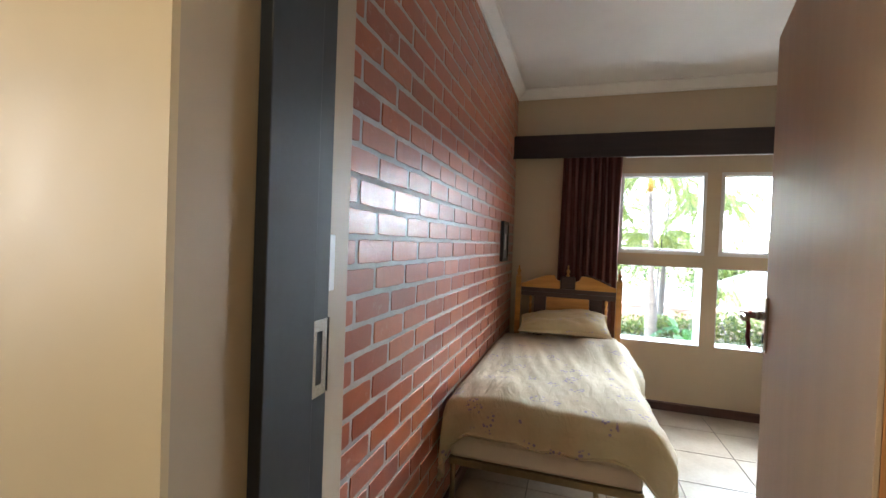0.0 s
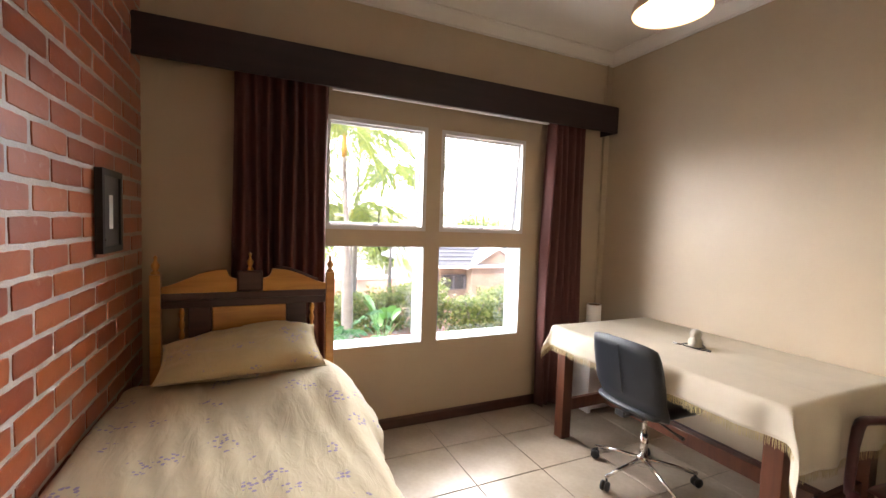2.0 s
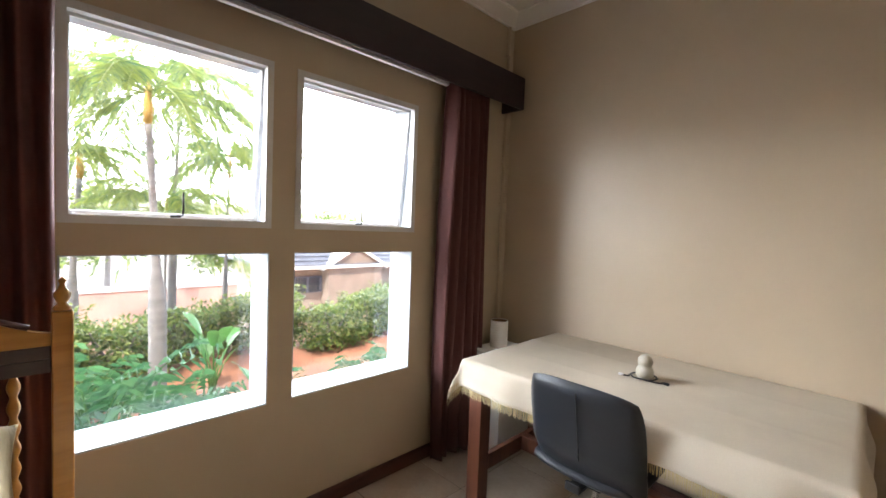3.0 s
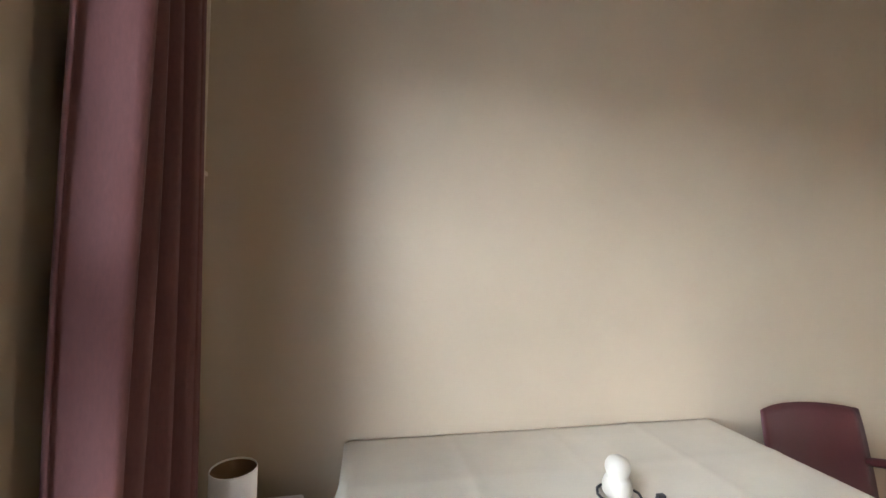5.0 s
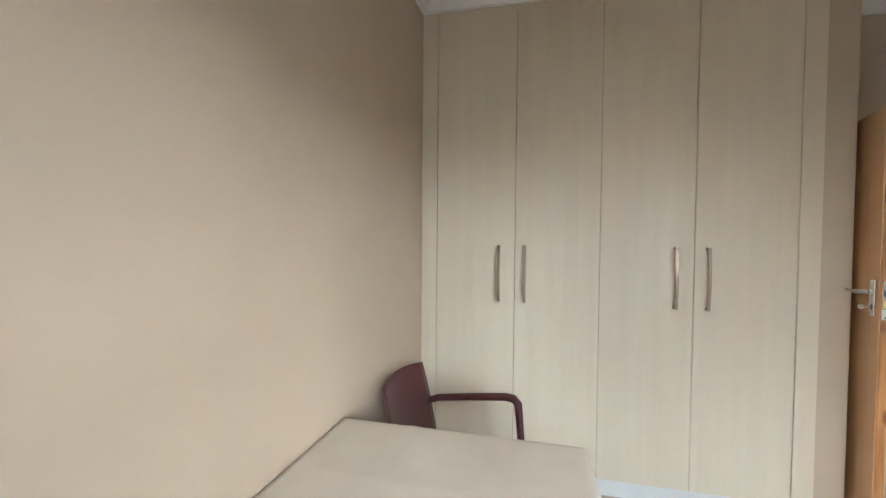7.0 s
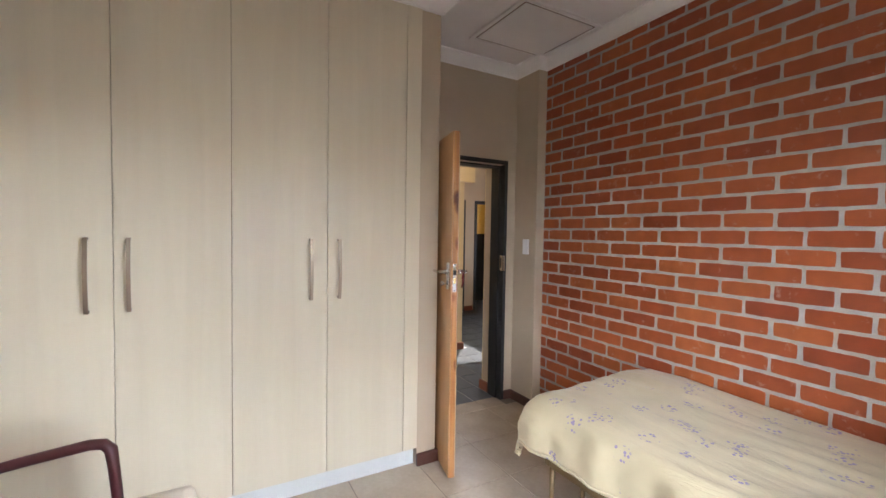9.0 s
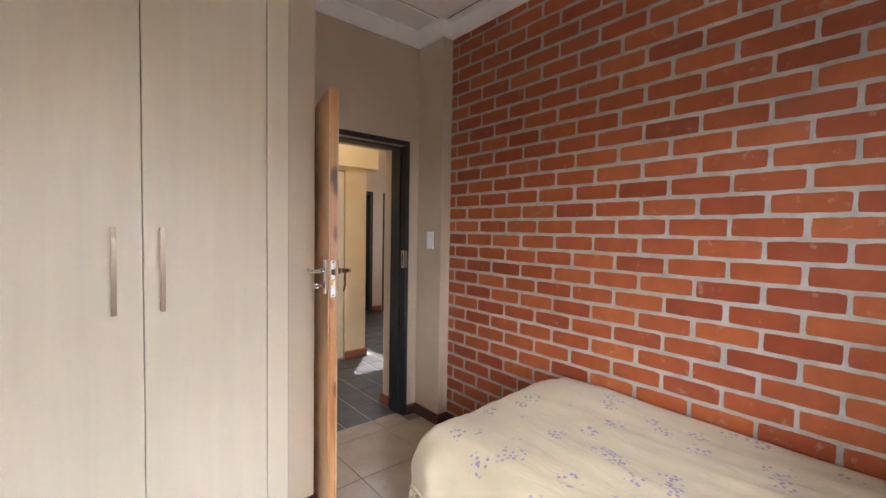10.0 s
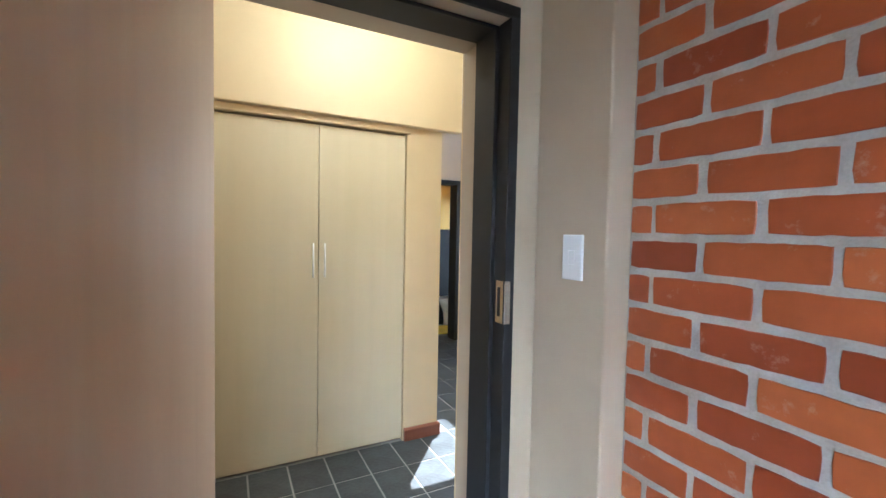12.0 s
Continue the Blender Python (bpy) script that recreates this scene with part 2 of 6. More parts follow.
M_SKIRT = wood("dark_skirting", (0.045, 0.014, 0.010), (0.085, 0.028, 0.018), 0.35, (1.5, 1.5, 12), 0.3)
M_SKIRTC = wood("red_skirting", (0.17, 0.05, 0.025), (0.26, 0.09, 0.045), 0.35, (1.5, 1.5, 12), 0.3)
M_DOORFACE = wood("door_veneer", (0.445, 0.30, 0.18), (0.485, 0.332, 0.205), 0.46, (10, 10, 0.8), 0.05)
M_FRAME = speckled("black_steel_paint", (0.0135, 0.0142, 0.0158), 0.55, var=0.3, big=4, fine=80, bstr=0.05)
M_WINFRAME = speckled("grey_window_paint", (0.60, 0.60, 0.60), 0.4, var=0.06, fine=90)
M_STEEL = speckled("brushed_steel", (0.62, 0.60, 0.57), 0.25, 1.0, var=0.08, fine=120, bstr=0.03)
M_CHROME = speckled("chrome", (0.82, 0.82, 0.82), 0.08, 1.0, var=0.03, bstr=0)
M_SATIN = speckled("satin_steel", (0.86, 0.85, 0.82), 0.42, 0.7, var=0.04, bstr=0)
M_BOW = speckled("satin_bow_steel", (0.33, 0.25, 0.19), 0.34, 1.0, var=0.06, bstr=0)
M_DARKMETAL = speckled("dark_metal", (0.05, 0.045, 0.04), 0.45, 0.8, var=0.2)
M_CURTAIN = speckled("maroon_curtain_cloth", (0.105, 0.034, 0.030), 0.8, var=0.25, big=3, fine=220, bstr=0.3, bdist=0.0008, stretch=(1, 1, 0.3))
M_PELMET = wood("pelmet_wood", (0.014, 0.005, 0.008), (0.026, 0.010, 0.013), 0.45, (1.2, 14, 14), 0.1)
M_CLOTH = speckled("cream_tablecloth", (0.55, 0.485, 0.385), 0.85, var=0.08, big=4, fine=300, bstr=0.25, bdist=0.0008)
M_FRINGE = speckled("yellow_fringe", (0.48, 0.38, 0.20), 0.9, var=0.25, big=30, fine=300)
M_DUVET = floral("floral_duvet", (0.49, 0.41, 0.26), 7.5, (0.24, 0.19, 0.30), 0.32)
M_PILLOW = floral("floral_pillow", (0.52, 0.42, 0.235), 9.0, (0.34, 0.29, 0.36), 0.30)
M_MATTRESS = speckled("cream_mattress", (0.62, 0.53, 0.42), 0.9, var=0.08, fine=200)
M_BEDMETAL = speckled("bronze_bed_metal", (0.20, 0.14, 0.07), 0.4, 0.7, var=0.2)
M_LEATHER = speckled("black_leatherette", (0.013, 0.016, 0.022), 0.38, var=0.25, big=5, fine=160, bstr=0.35, bdist=0.001)
M_BLACK = speckled("black_plastic", (0.015, 0.015, 0.016), 0.45, var=0.2)
M_MAROON = speckled("maroon_plastic", (0.060, 0.014, 0.016), 0.36, var=0.2, big=4, fine=120, bstr=0.12)
M_WHITE = speckled("white_plastic", (0.78, 0.78, 0.78), 0.35, var=0.03, bstr=0)
M_PAPER = speckled("white_paper", (0.80, 0.79, 0.77), 0.9, var=0.05, fine=80)
M_CARD = speckled("brown_card", (0.20, 0.12, 0.06), 0.9, var=0.1)
M_PLINTH = speckled("pale_plinth", (0.60, 0.60, 0.58), 0.4, var=0.06)
M_RED = speckled("red_cord", (0.17, 0.006, 0.012), 0.7, var=0.15)
M_BRASS = speckled("brass", (0.70, 0.48, 0.16), 0.3, 1.0, var=0.1)
M_GLASS = glass("clear_glass")
M_LAMP = speckled("pale_enamel_shade", (0.62, 0.52, 0.42), 0.35, var=0.06)
_nt = M_LAMP.node_tree
_tr = node(_nt, "ShaderNodeBsdfTranslucent", Color=(0.70, 0.52, 0.34, 1))
_mx = node(_nt, "ShaderNodeMixShader", Fac=0.16)
_nt.links.new(_nt.nodes["Principled BSDF"].outputs[0], _mx.inputs[1])
_nt.links.new(_tr.outputs[0], _mx.inputs[2])
_nt.links.new(_mx.outputs[0], _nt.nodes["Material Output"].inputs[0])
M_BULB = emitting("warm_bulb", (1.0, 0.80, 0.55), 4.0)
M_PHOTO = speckled("dark_print", (0.04, 0.035, 0.035), 0.3, var=0.4, big=8)
M_PORCELAIN = speckled("white_porcelain", (0.80, 0.80, 0.78), 0.12, var=0.03, bstr=0)
M_YELLOWWALL = plaster("yellow_paint", (0.70, 0.46, 0.10), 0.5)
M_BLACKTILE = speckled("black_glazed_tile", (0.02, 0.021, 0.022), 0.4, var=0.3)
M_BLACKTILE.node_tree.nodes["Principled BSDF"].inputs["Specular IOR Level"].default_value = 0.15
M_YELLOWMAT = speckled("yellow_mat", (0.62, 0.46, 0.05), 0.95, var=0.2, fine=200)
M_CLAY = speckled("cream_clay", (0.41, 0.37, 0.30), 0.5, var=0.08)
M_SOIL = speckled("red_soil", (0.26, 0.105, 0.055), 0.95, var=0.35, big=1.5, fine=30, bstr=0.8, bdist=0.02)
_nt = M_SOIL.node_tree
_b = _nt.nodes["Principled BSDF"]
_geo = _nt.nodes.new("ShaderNodeNewGeometry")
_sep = _nt.nodes.new("ShaderNodeSeparateXYZ")
_nt.links.new(_geo.outputs["Position"], _sep.inputs[0])
_edge = ramp(_nt, _sep.outputs["Y"], [(0.0, (0, 0, 0)), (1.0, (1, 1, 1))])
_map = node(_nt, "ShaderNodeMapRange", **{"From Min": 14.5, "From Max": 15.0})
_nt.links.new(_sep.outputs["Y"], _map.inputs["Value"])
_nt.links.new(_map.outputs[0], _edge.inputs[0])
_pave = _nt.nodes.new("ShaderNodeMixRGB")
_nt.links.new(_edge.outputs[0], _pave.inputs[0])
_nt.links.new(_b.inputs["Base Color"].links[0].from_socket, _pave.inputs[1])
_pave.inputs[2].default_value = (0.50, 0.45, 0.39, 1)
_nt.links.new(_pave.outputs[0], _b.inputs["Base Color"])
M_TRUNK = speckled("grey_palm_trunk", (0.19, 0.175, 0.17), 0.9, var=0.3, big=3, fine=40, bstr=0.7, bdist=0.01, stretch=(1, 1, 5))
M_PALM = leafy("palm_leaf", (0.09, 0.17, 0.09), (0.34, 0.40, 0.09))
M_HEDGE = leafy("hedge_leaf", (0.03, 0.08, 0.02), (0.22, 0.27, 0.06))
M_BROAD = leafy("broad_leaf", (0.035, 0.13, 0.03), (0.10, 0.24, 0.06), 0.35)
M_FERN = leafy("fern_leaf", (0.03, 0.11, 0.045), (0.07, 0.19, 0.075))
M_STEM = speckled("orange_palm_stem", (0.40, 0.24, 0.06), 0.7, var=0.2)
M_RACHIS = speckled("green_palm_rib", (0.16, 0.19, 0.05), 0.6, var=0.2)
M_ROOF = speckled("grey_roof_tile", (0.10, 0.105, 0.125), 0.7, var=0.25, big=3, fine=20)
M_FARBRICK = speckled("pale_brick_wall", (0.24, 0.18, 0.14), 0.85, var=0.25, big=2, fine=14)
M_FARWALL = speckled("pink_boundary_wall", (0.50, 0.33, 0.27), 0.85, var=0.15, big=1.5, fine=14)
M_FARWHITE = speckled("white_fascia", (0.75, 0.74, 0.72), 0.6, var=0.05)
M_DARKWIN = speckled("dark_window_glass", (0.04, 0.05, 0.06), 0.15, var=0.2)


# ---- mesh helpers ----
def link_mesh(name, me, material, parent=None, label="", smooth=False):
    me.materials.append(material)
    if smooth:
        for p in me.polygons:
            p.use_smooth = True
    ob = new(name, me)
    if parent:
        ob.parent = parent
    if label:
        tagged(ob, label)
    return ob


def part(name, bm, material, parent=None, label="", smooth=False):
    bmesh.ops.recalc_face_normals(bm, faces=bm.faces)
    me = bpy.data.meshes.new(name)
    bm.to_mesh(me)
    bm.free()
    return link_mesh(name, me, material, parent, label, smooth)


def add_box(bm, x0, x1, y0, y1, z0, z1, bevel=0.0, m=None, segs=2):
    vs = [bm.verts.new((x, y, z)) for x in (x0, x1) for y in (y0, y1) for z in (z0, z1)]
    fs = [bm.faces.new([vs[i] for i in q]) for q in ((0, 1, 3, 2), (4, 6, 7, 5), (0, 4, 5, 1), (2, 3, 7, 6), (0, 2, 6, 4), (1, 5, 7, 3))]
    if bevel:
        es = list({e for f in fs for e in f.edges})
        r = bmesh.ops.bevel(bm, geom=es, offset=bevel, segments=segs, profile=0.5, affect='EDGES')
        vs = list({v for f in r["faces"] for v in f.verts} | {v for v in vs if v.is_valid})
    if m is not None:
        for v in vs:
            v.co = m @ v.co
    return vs


def boxed(name, dims, material, parent=None, bevel=0.003, label="", m=None):
    bm = bmesh.new()
    add_box(bm, *dims, bevel=bevel, m=m)
    return part(name, bm, material, parent, label)


def thing(name, label, category, at=(0, 0, 0), turn=0.0, group=""):
    e = new(name)
    e.empty_display_size = 0.1
    e.matrix_world = pose(*at, 0, 0, turn)
    tagged(e, label, category, group)
    return e


def struct(ob, label="", category=""):
    return tagged(ob, label, category, kind="structure")


def tube(bm, pts, radii, segs=10, cap=True):
    pts = [Vector(p) for p in pts]
    if not isinstance(radii, (list, tuple)):
        radii = [radii] * len(pts)
    rings = []
    side = None
    for i, p in enumerate(pts):
        d = (pts[min(i + 1, len(pts) - 1)] - pts[max(i - 1, 0)]).normalized()
        if side is None:
            side = d.orthogonal().normalized()
        side = (side - d * side.dot(d)).normalized()
        up = d.cross(side)
        rings.append([bm.verts.new(p + (side * math.cos(a) + up * math.sin(a)) * radii[i])
                      for a in (2 * math.pi * k / segs for k in range(segs))])
    for a, b in zip(rings, rings[1:]):
        for k in range(segs):
            bm.faces.new((a[k], a[(k + 1) % segs], b[(k + 1) % segs], b[k]))
    if cap:
        bm.faces.new(rings[0])
        bm.faces.new(rings[-1])


def lathe(bm, profile, centre=(0, 0, 0), segs=24, closed=False):
    rings = []
    for r, z in profile:
        if r < 1e-5:
            rings.append([bm.verts.new((centre[0], centre[1], centre[2] + z))])
        else:
            rings.append([bm.verts.new((centre[0] + r * math.cos(a), centre[1] + r * math.sin(a), centre[2] + z))
                          for a in (2 * math.pi * k / segs for k in range(segs))])
    pairs = list(zip(rings, rings[1:]))
    if closed:
        pairs.append((rings[-1], rings[0]))
    for a, b in pairs:
        for k in range(segs):
            if len(a) == 1 and len(b) == 1:
                continue
            if len(a) == 1:
                bm.faces.new((a[0], b[(k + 1) % segs], b[k]))
            elif len(b) == 1:
                bm.faces.new((a[k], a[(k + 1) % segs], b[0]))
            else:
                bm.faces.new((a[k], a[(k + 1) % segs], b[(k + 1) % segs], b[k]))


def solid_cells(bm, xs, ys, zs, filled):
    """A block of cells along the cuts; only faces towards empty cells are made, so openings go right through."""
    made = {}

    def v(i, j, k):
        if (i, j, k) not in made:
            made[i, j, k] = bm.verts.new((xs[i], ys[j], zs[k]))
        return made[i, j, k]

    def full(i, j, k):
        return 0 <= i < len(xs) - 1 and 0 <= j < len(ys) - 1 and 0 <= k < len(zs) - 1 and filled(
            (xs[i] + xs[i + 1]) / 2, (ys[j] + ys[j + 1]) / 2, (zs[k] + zs[k + 1]) / 2)

    for i in range(len(xs) - 1):
        for j in range(len(ys) - 1):
            for k in range(len(zs) - 1):
                if not full(i, j, k):
                    continue
                if not full(i - 1, j, k):
                    bm.faces.new((v(i, j, k), v(i, j, k + 1), v(i, j + 1, k + 1), v(i, j + 1, k)))
                if not full(i + 1, j, k):
                    bm.faces.new((v(i + 1, j, k), v(i + 1, j + 1, k), v(i + 1, j + 1, k + 1), v(i + 1, j, k + 1)))
                if not full(i, j - 1, k):
                    bm.faces.new((v(i, j, k), v(i + 1, j, k), v(i + 1, j, k + 1), v(i, j, k + 1)))
                if not full(i, j + 1, k):
                    bm.faces.new((v(i, j + 1, k), v(i, j + 1, k + 1), v(i + 1, j + 1, k + 1), v(i + 1, j + 1, k)))
                if not full(i, j, k - 1):
                    bm.faces.new((v(i, j, k), v(i, j + 1, k), v(i + 1, j + 1, k), v(i + 1, j, k)))
                if not full(i, j, k + 1):
                    bm.faces.new((v(i, j, k + 1), v(i + 1, j, k + 1), v(i + 1, j + 1, k + 1), v(i, j + 1, k + 1)))


def wall_along_x(name, x0, x1, y0, y1, z0, z1, holes, material):
    xs = sorted({x0, x1, *[h[0] for h in holes], *[h[1] for h in holes]})
    zs = sorted({z0, z1, *[h[2] for h in holes], *[h[3] for h in holes]})
    bm = bmesh.new()
    solid_cells(bm, xs, [y0, y1], zs, lambda x, y, z: not any(h[0] < x < h[1] and h[2] < z < h[3] for h in holes))
    return part(name, bm, material)


def wall_along_y(name, x0, x1, y0, y1, z0, z1, holes, material):
    ys = sorted({y0, y1, *[h[0] for h in holes], *[h[1] for h in holes]})
    zs = sorted({z0, z1, *[h[2] for h in holes], *[h[3] for h in holes]})
    bm = bmesh.new()
    solid_cells(bm, [x0, x1], ys, zs, lambda x, y, z: not any(h[0] < y < h[1] and h[2] < z < h[3] for h in holes))
    return part(name, bm, material)


def sweep(name, path, profile, material, closed=False):
    """Carries a profile of (distance to the left of the path, height) along a level path with mitred corners."""
    bm = bmesh.new()
    pts = [Vector((p[0], p[1])) for p in path]
    n = len(pts)
    rings = []
    for i, p in enumerate(pts):
        a = pts[i - 1] if (i or closed) else None
        c = pts[(i + 1) % n] if (i < n - 1 or closed) else None
        d1 = (p - a).normalized() if a is not None else (c - p).normalized()
        d2 = (c - p).normalized() if c is not None else d1
        n1, n2 = Vector((-d1.y, d1.x)), Vector((-d2.y, d2.x))
        mit = (n1 + n2)
        mit = mit / max(0.2, 1 + n1.dot(n2))
        rings.append([bm.verts.new((p.x + mit.x * d, p.y + mit.y * d, z)) for d, z in profile])
    k = len(profile)
    for i in range(n if closed else n - 1):
        a, b = rings[i], rings[(i + 1) % n]
        for j in range(k):
            bm.faces.new((a[j], a[(j + 1) % k], b[(j + 1) % k], b[j]))
    if not closed:
        bm.faces.new(rings[0])
        bm.faces.new(rings[-1])
    return part(name, bm, material)


# ---- structure: the bedroom ----
holes = [(a, b, c, d) for a, b in WIN_X for c, d in WIN_Z]
struct(wall_along_x("wall_north", -0.2, W + 0.15, L, L + WALL_OUT, -0.1, H + 0.1, holes, M_WALL), "tan painted window wall with four square openings", "wall")
struct(wall_along_y("wall_east", W, W + 0.15, -0.28, L, -0.1, H + 0.1, [], M_WALL), "smooth tan painted bedroom wall", "wall")
DOOR_X0, DOOR_X1, DOOR_Z = 0.195, 1.03, 2.045
struct(wall_along_x("wall_south", -3.0, W, -0.28, 0.0, -0.1, H + 0.1, [(DOOR_X0, DOOR_X1, -0.1, DOOR_Z)], M_WALL), "tan painted wall round the bedroom door", "wall")
struct(boxed("wall_pier", (-0.2, 0.085, 0.0, 0.28, -0.1, H + 0.05), M_WALL, bevel=0.006), "tan plastered pier beside the brick wall", "wall")
struct(boxed("wall_closet", (1.165, 1.299, 0.0, 0.60, 0.0, H + 0.05), M_WALL, bevel=0.005), "tan plastered wall at the side of the wardrobe", "wall")
struct(boxed("ceiling", (0.0, W, 0.0, L, H, H + 0.1), M_CEIL, bevel=0), "flat white paint toned down to grey-blue ceiling", "ceiling")

cove = [(0.0, H), (0.0, H - 0.085), (0.012, H - 0.085), (0.014, H - 0.074), (0.022, H - 0.070), (0.045, H - 0.045), (0.066, H - 0.022),
        (0.072, H - 0.014), (0.085, H - 0.012), (0.085, H)]
cove = [(d, z - 0.0015 if z == H else z) for d, z in cove]
ring = [(west(L), L), (0.0, 0.28), (0.085, 0.28), (0.085, 0.0), (1.165, 0.0), (1.165, 0.60), (W, 0.60), (W, L)]
struct(sweep("cornice", ring, cove, M_CEIL, True), "white moulded plaster ceiling cornice", "cornice")


def skirt_profile(t, h):
    return [(0.0, 0.0), (t, 0.0), (t, h - 0.012), (t * 0.5, h), (0.0, h)]


struct(sweep("baseboard", [(W, 0.62), (W, L), (west(L), L), (0.0, 0.28), (0.085, 0.28), (0.085, 0.0), (0.168, 0.0)], skirt_profile(0.016, 0.075), M_SKIRT),
       "dark reddish-brown wooden skirting board", "skirting")
struct(sweep("baseboard", [(1.165, 0.05), (1.165, 0.60), (1.299, 0.60)], skirt_profile(0.016, 0.075), M_SKIRT),
       "dark reddish-brown wooden skirting board", "skirting")

# ceiling hatch
hatch = thing("ceiling_hatch", "white paint toned down to grey-blue square ceiling hatch with a thin frame", "hatch", (0.43, 0.60, H))
bm = bmesh.new()
solid_cells(bm, [-0.34, -0.312, 0.312, 0.34], [-0.31, -0.282, 0.282, 0.31], [-0.012, 0.0], lambda x, y, z: abs(x) > 0.312 or abs(y) > 0.282)
part("hatch_frame", bm, M_CEIL, hatch)
boxed("panel", (-0.294, 0.294, -0.264, 0.264, -0.010, -0.003), M_CEIL, hatch)
# brown sheet behind the panel colours the gap's shade
boxed("gap_shade", (-0.311, 0.311, -0.281, 0.281, -0.0025, -0.0005), M_MAPLEEDGE, hatch, 0, "dark brown sheet for the shade in the gap")

# ---- structure: corridor ----
struct(wall_along_x("wall_corridor", -0.35, 2.4, END_Y - 0.6, END_Y, -0.1, H + 0.1, [(-0.095, 1.02, -0.1, 2.045)], M_WALLC), "cream painted corridor wall round a built-in cupboard", "wall")
struct(wall_along_y("wall_corridor_east", 2.4, 2.55, END_Y, -0.28, -0.1, H + 0.1, [], M_WALLC), "cream painted corridor end wall", "wall")
struct(boxed("corridor_skin", (-3.0, DOOR_X0, -0.29, -0.28, 0.0, H), M_WALLC, bevel=0.0), "glossy cream painted corridor face of the wall", "wall")
struct(boxed("bulkhead", (-0.47, 2.4, END_Y, END_Y + 0.06, 2.085, H), M_WALLC, bevel=0.006), "cream painted bulkhead above the cupboards", "wall")
struct(wall_along_y("wall_passage_west", -3.15, -3.0, -3.85, 0.0, -0.1, H + 0.1, [(-2.9, -1.2, 0.9, 2.3)], M_WALLC), "cream passage wall with a window opening", "wall")
# unseen, added to keep the north-west area lamp out of the passage
struct(boxed("wall_light_block", (-4.15, -4.0, -4.2, 0.0, -0.8, H + 0.1), M_WALLC, bevel=0), "unseen plain wall added to block light from the passage window", "wall")
# darker tan instead of the corridor cream: the wall's shade put into its colour
struct(wall_along_x("wall_passage_south", -3.0, -0.35, -3.85, -3.7, -0.1, H + 0.1, [(-1.70, -0.88, -0.1, 2.05), (-2.78, -1.96, -0.1, 2.05)], M_WALL), "passage wall round a dark door frame, cream darkened to tan for shade", "wall")
struct(wall_along_y("wall_passage_east", -0.35, -0.2, -3.85, END_Y - 0.6, -0.1, H + 0.1, [], M_WALLC), "cream passage wall", "wall")
SKY = (-1.9, -1.3, -3.35, -2.6)
bm = bmesh.new()
solid_cells(bm, [-3.15, SKY[0], SKY[1], 2.55], [-3.85, SKY[2], SKY[3], -0.28], [H, H + 0.1], lambda x, y, z: not (SKY[0] < x < SKY[1] and SKY[2] < y < SKY[3]))
struct(part("ceiling_corridor", bm, M_CEIL), "white corridor ceiling with a roof light", "ceiling")
struct(sweep("baseboard_corridor", [(-0.1, END_Y), (-0.35, END_Y), (-0.35, -3.7)][::-1], skirt_profile(0.018, 0.085), M_SKIRTC), "reddish wooden corridor skirting", "skirting")
struct(sweep("baseboard_corridor", [(DOOR_X0 - 0.02, -0.29), (-3.0, -0.29)][::-1], [(0, 0), (-0.018, 0), (-0.018, 0.07), (-0.009, 0.085), (0, 0.085)], M_SKIRTC), "reddish wooden corridor skirting", "skirting")
struct(boxed("baseboard_reveal", (DOOR_X0, DOOR_X0 + 0.018, -0.31, -0.18, 0.0, 0.09), M_SKIRTC), "reddish wooden skirting end at the door reveal", "skirting")
struct(sweep("baseboard_corridor", [(-1.74, -3.7), (-1.92, -3.7)], skirt_profile(-0.018, 0.09)[::-1], M_SKIRTC), "reddish wooden corridor skirting", "skirting")
# bathroom beyond
struct(wall_along_x("wall_bath_south", -3.4, -0.6, -5.6, -5.45, -0.1, H + 0.1, [], M_YELLOWWALL), "yellow painted bathroom wall", "wall")
struct(wall_along_y("wall_bath_west", -3.55, -3.4, -5.6, -3.85, -0.1, H + 0.1, [(-5.2, -4.4, 1.2, 2.1)], M_YELLOWWALL), "yellow painted bathroom wall with a window", "wall")
struct(wall_along_y("wall_bath_east", -0.6, -0.45, -5.6, -3.85, -0.1, H + 0.1, [], M_YELLOWWALL), "yellow painted bathroom wall", "wall")
struct(boxed("ceiling_bath", (-3.55, -0.45, -5.6, -3.85, H, H + 0.1), M_CEIL, bevel=0), "white bathroom ceiling", "ceiling")

# floors beneath the tiles
struct(boxed("floor", (0.0, W, -0.075, L, -0.1, -0.004), M_GROUT, bevel=0), "brown grouted floor bed", "floor")
struct(boxed("floor_corridor", (-3.4, 2.4, -5.5, -0.076, -0.1, -0.004), M_GROUTD, bevel=0), "grey grouted corridor floor bed", "floor")


# ---- door frame and door ----
bm = bmesh.new()
FX0, FX1, FZ = 0.170, 1.055, 2.08
for ya, yb, w in ((-0.05, 0.010, 0.034), (-0.165, -0.05, 0.048)):
    out = 0.0 if yb > 0 else 0.026
    add_box(bm, FX0 + out, FX0 + w, ya, yb, 0.0, FZ - w, 0.002)
    add_box(bm, FX1 - w, FX1 - out, ya, yb, 0.0, FZ - w, 0.002)
    add_box(bm, FX0 + out, FX1 - out, ya, yb, FZ - w, FZ - out * 1.4, 0.002)
struct(part("door_frame_1", bm, M_FRAME), "black painted steel door frame", "door frame")

DOOR_TURN = 103.0
door = thing("door_1", "open veneered bedroom door with a knotty pine edge", "door", (1.013, 0.012, 0.0), DOOR_TURN - 180 + 0)
door["kind"] = "structure"
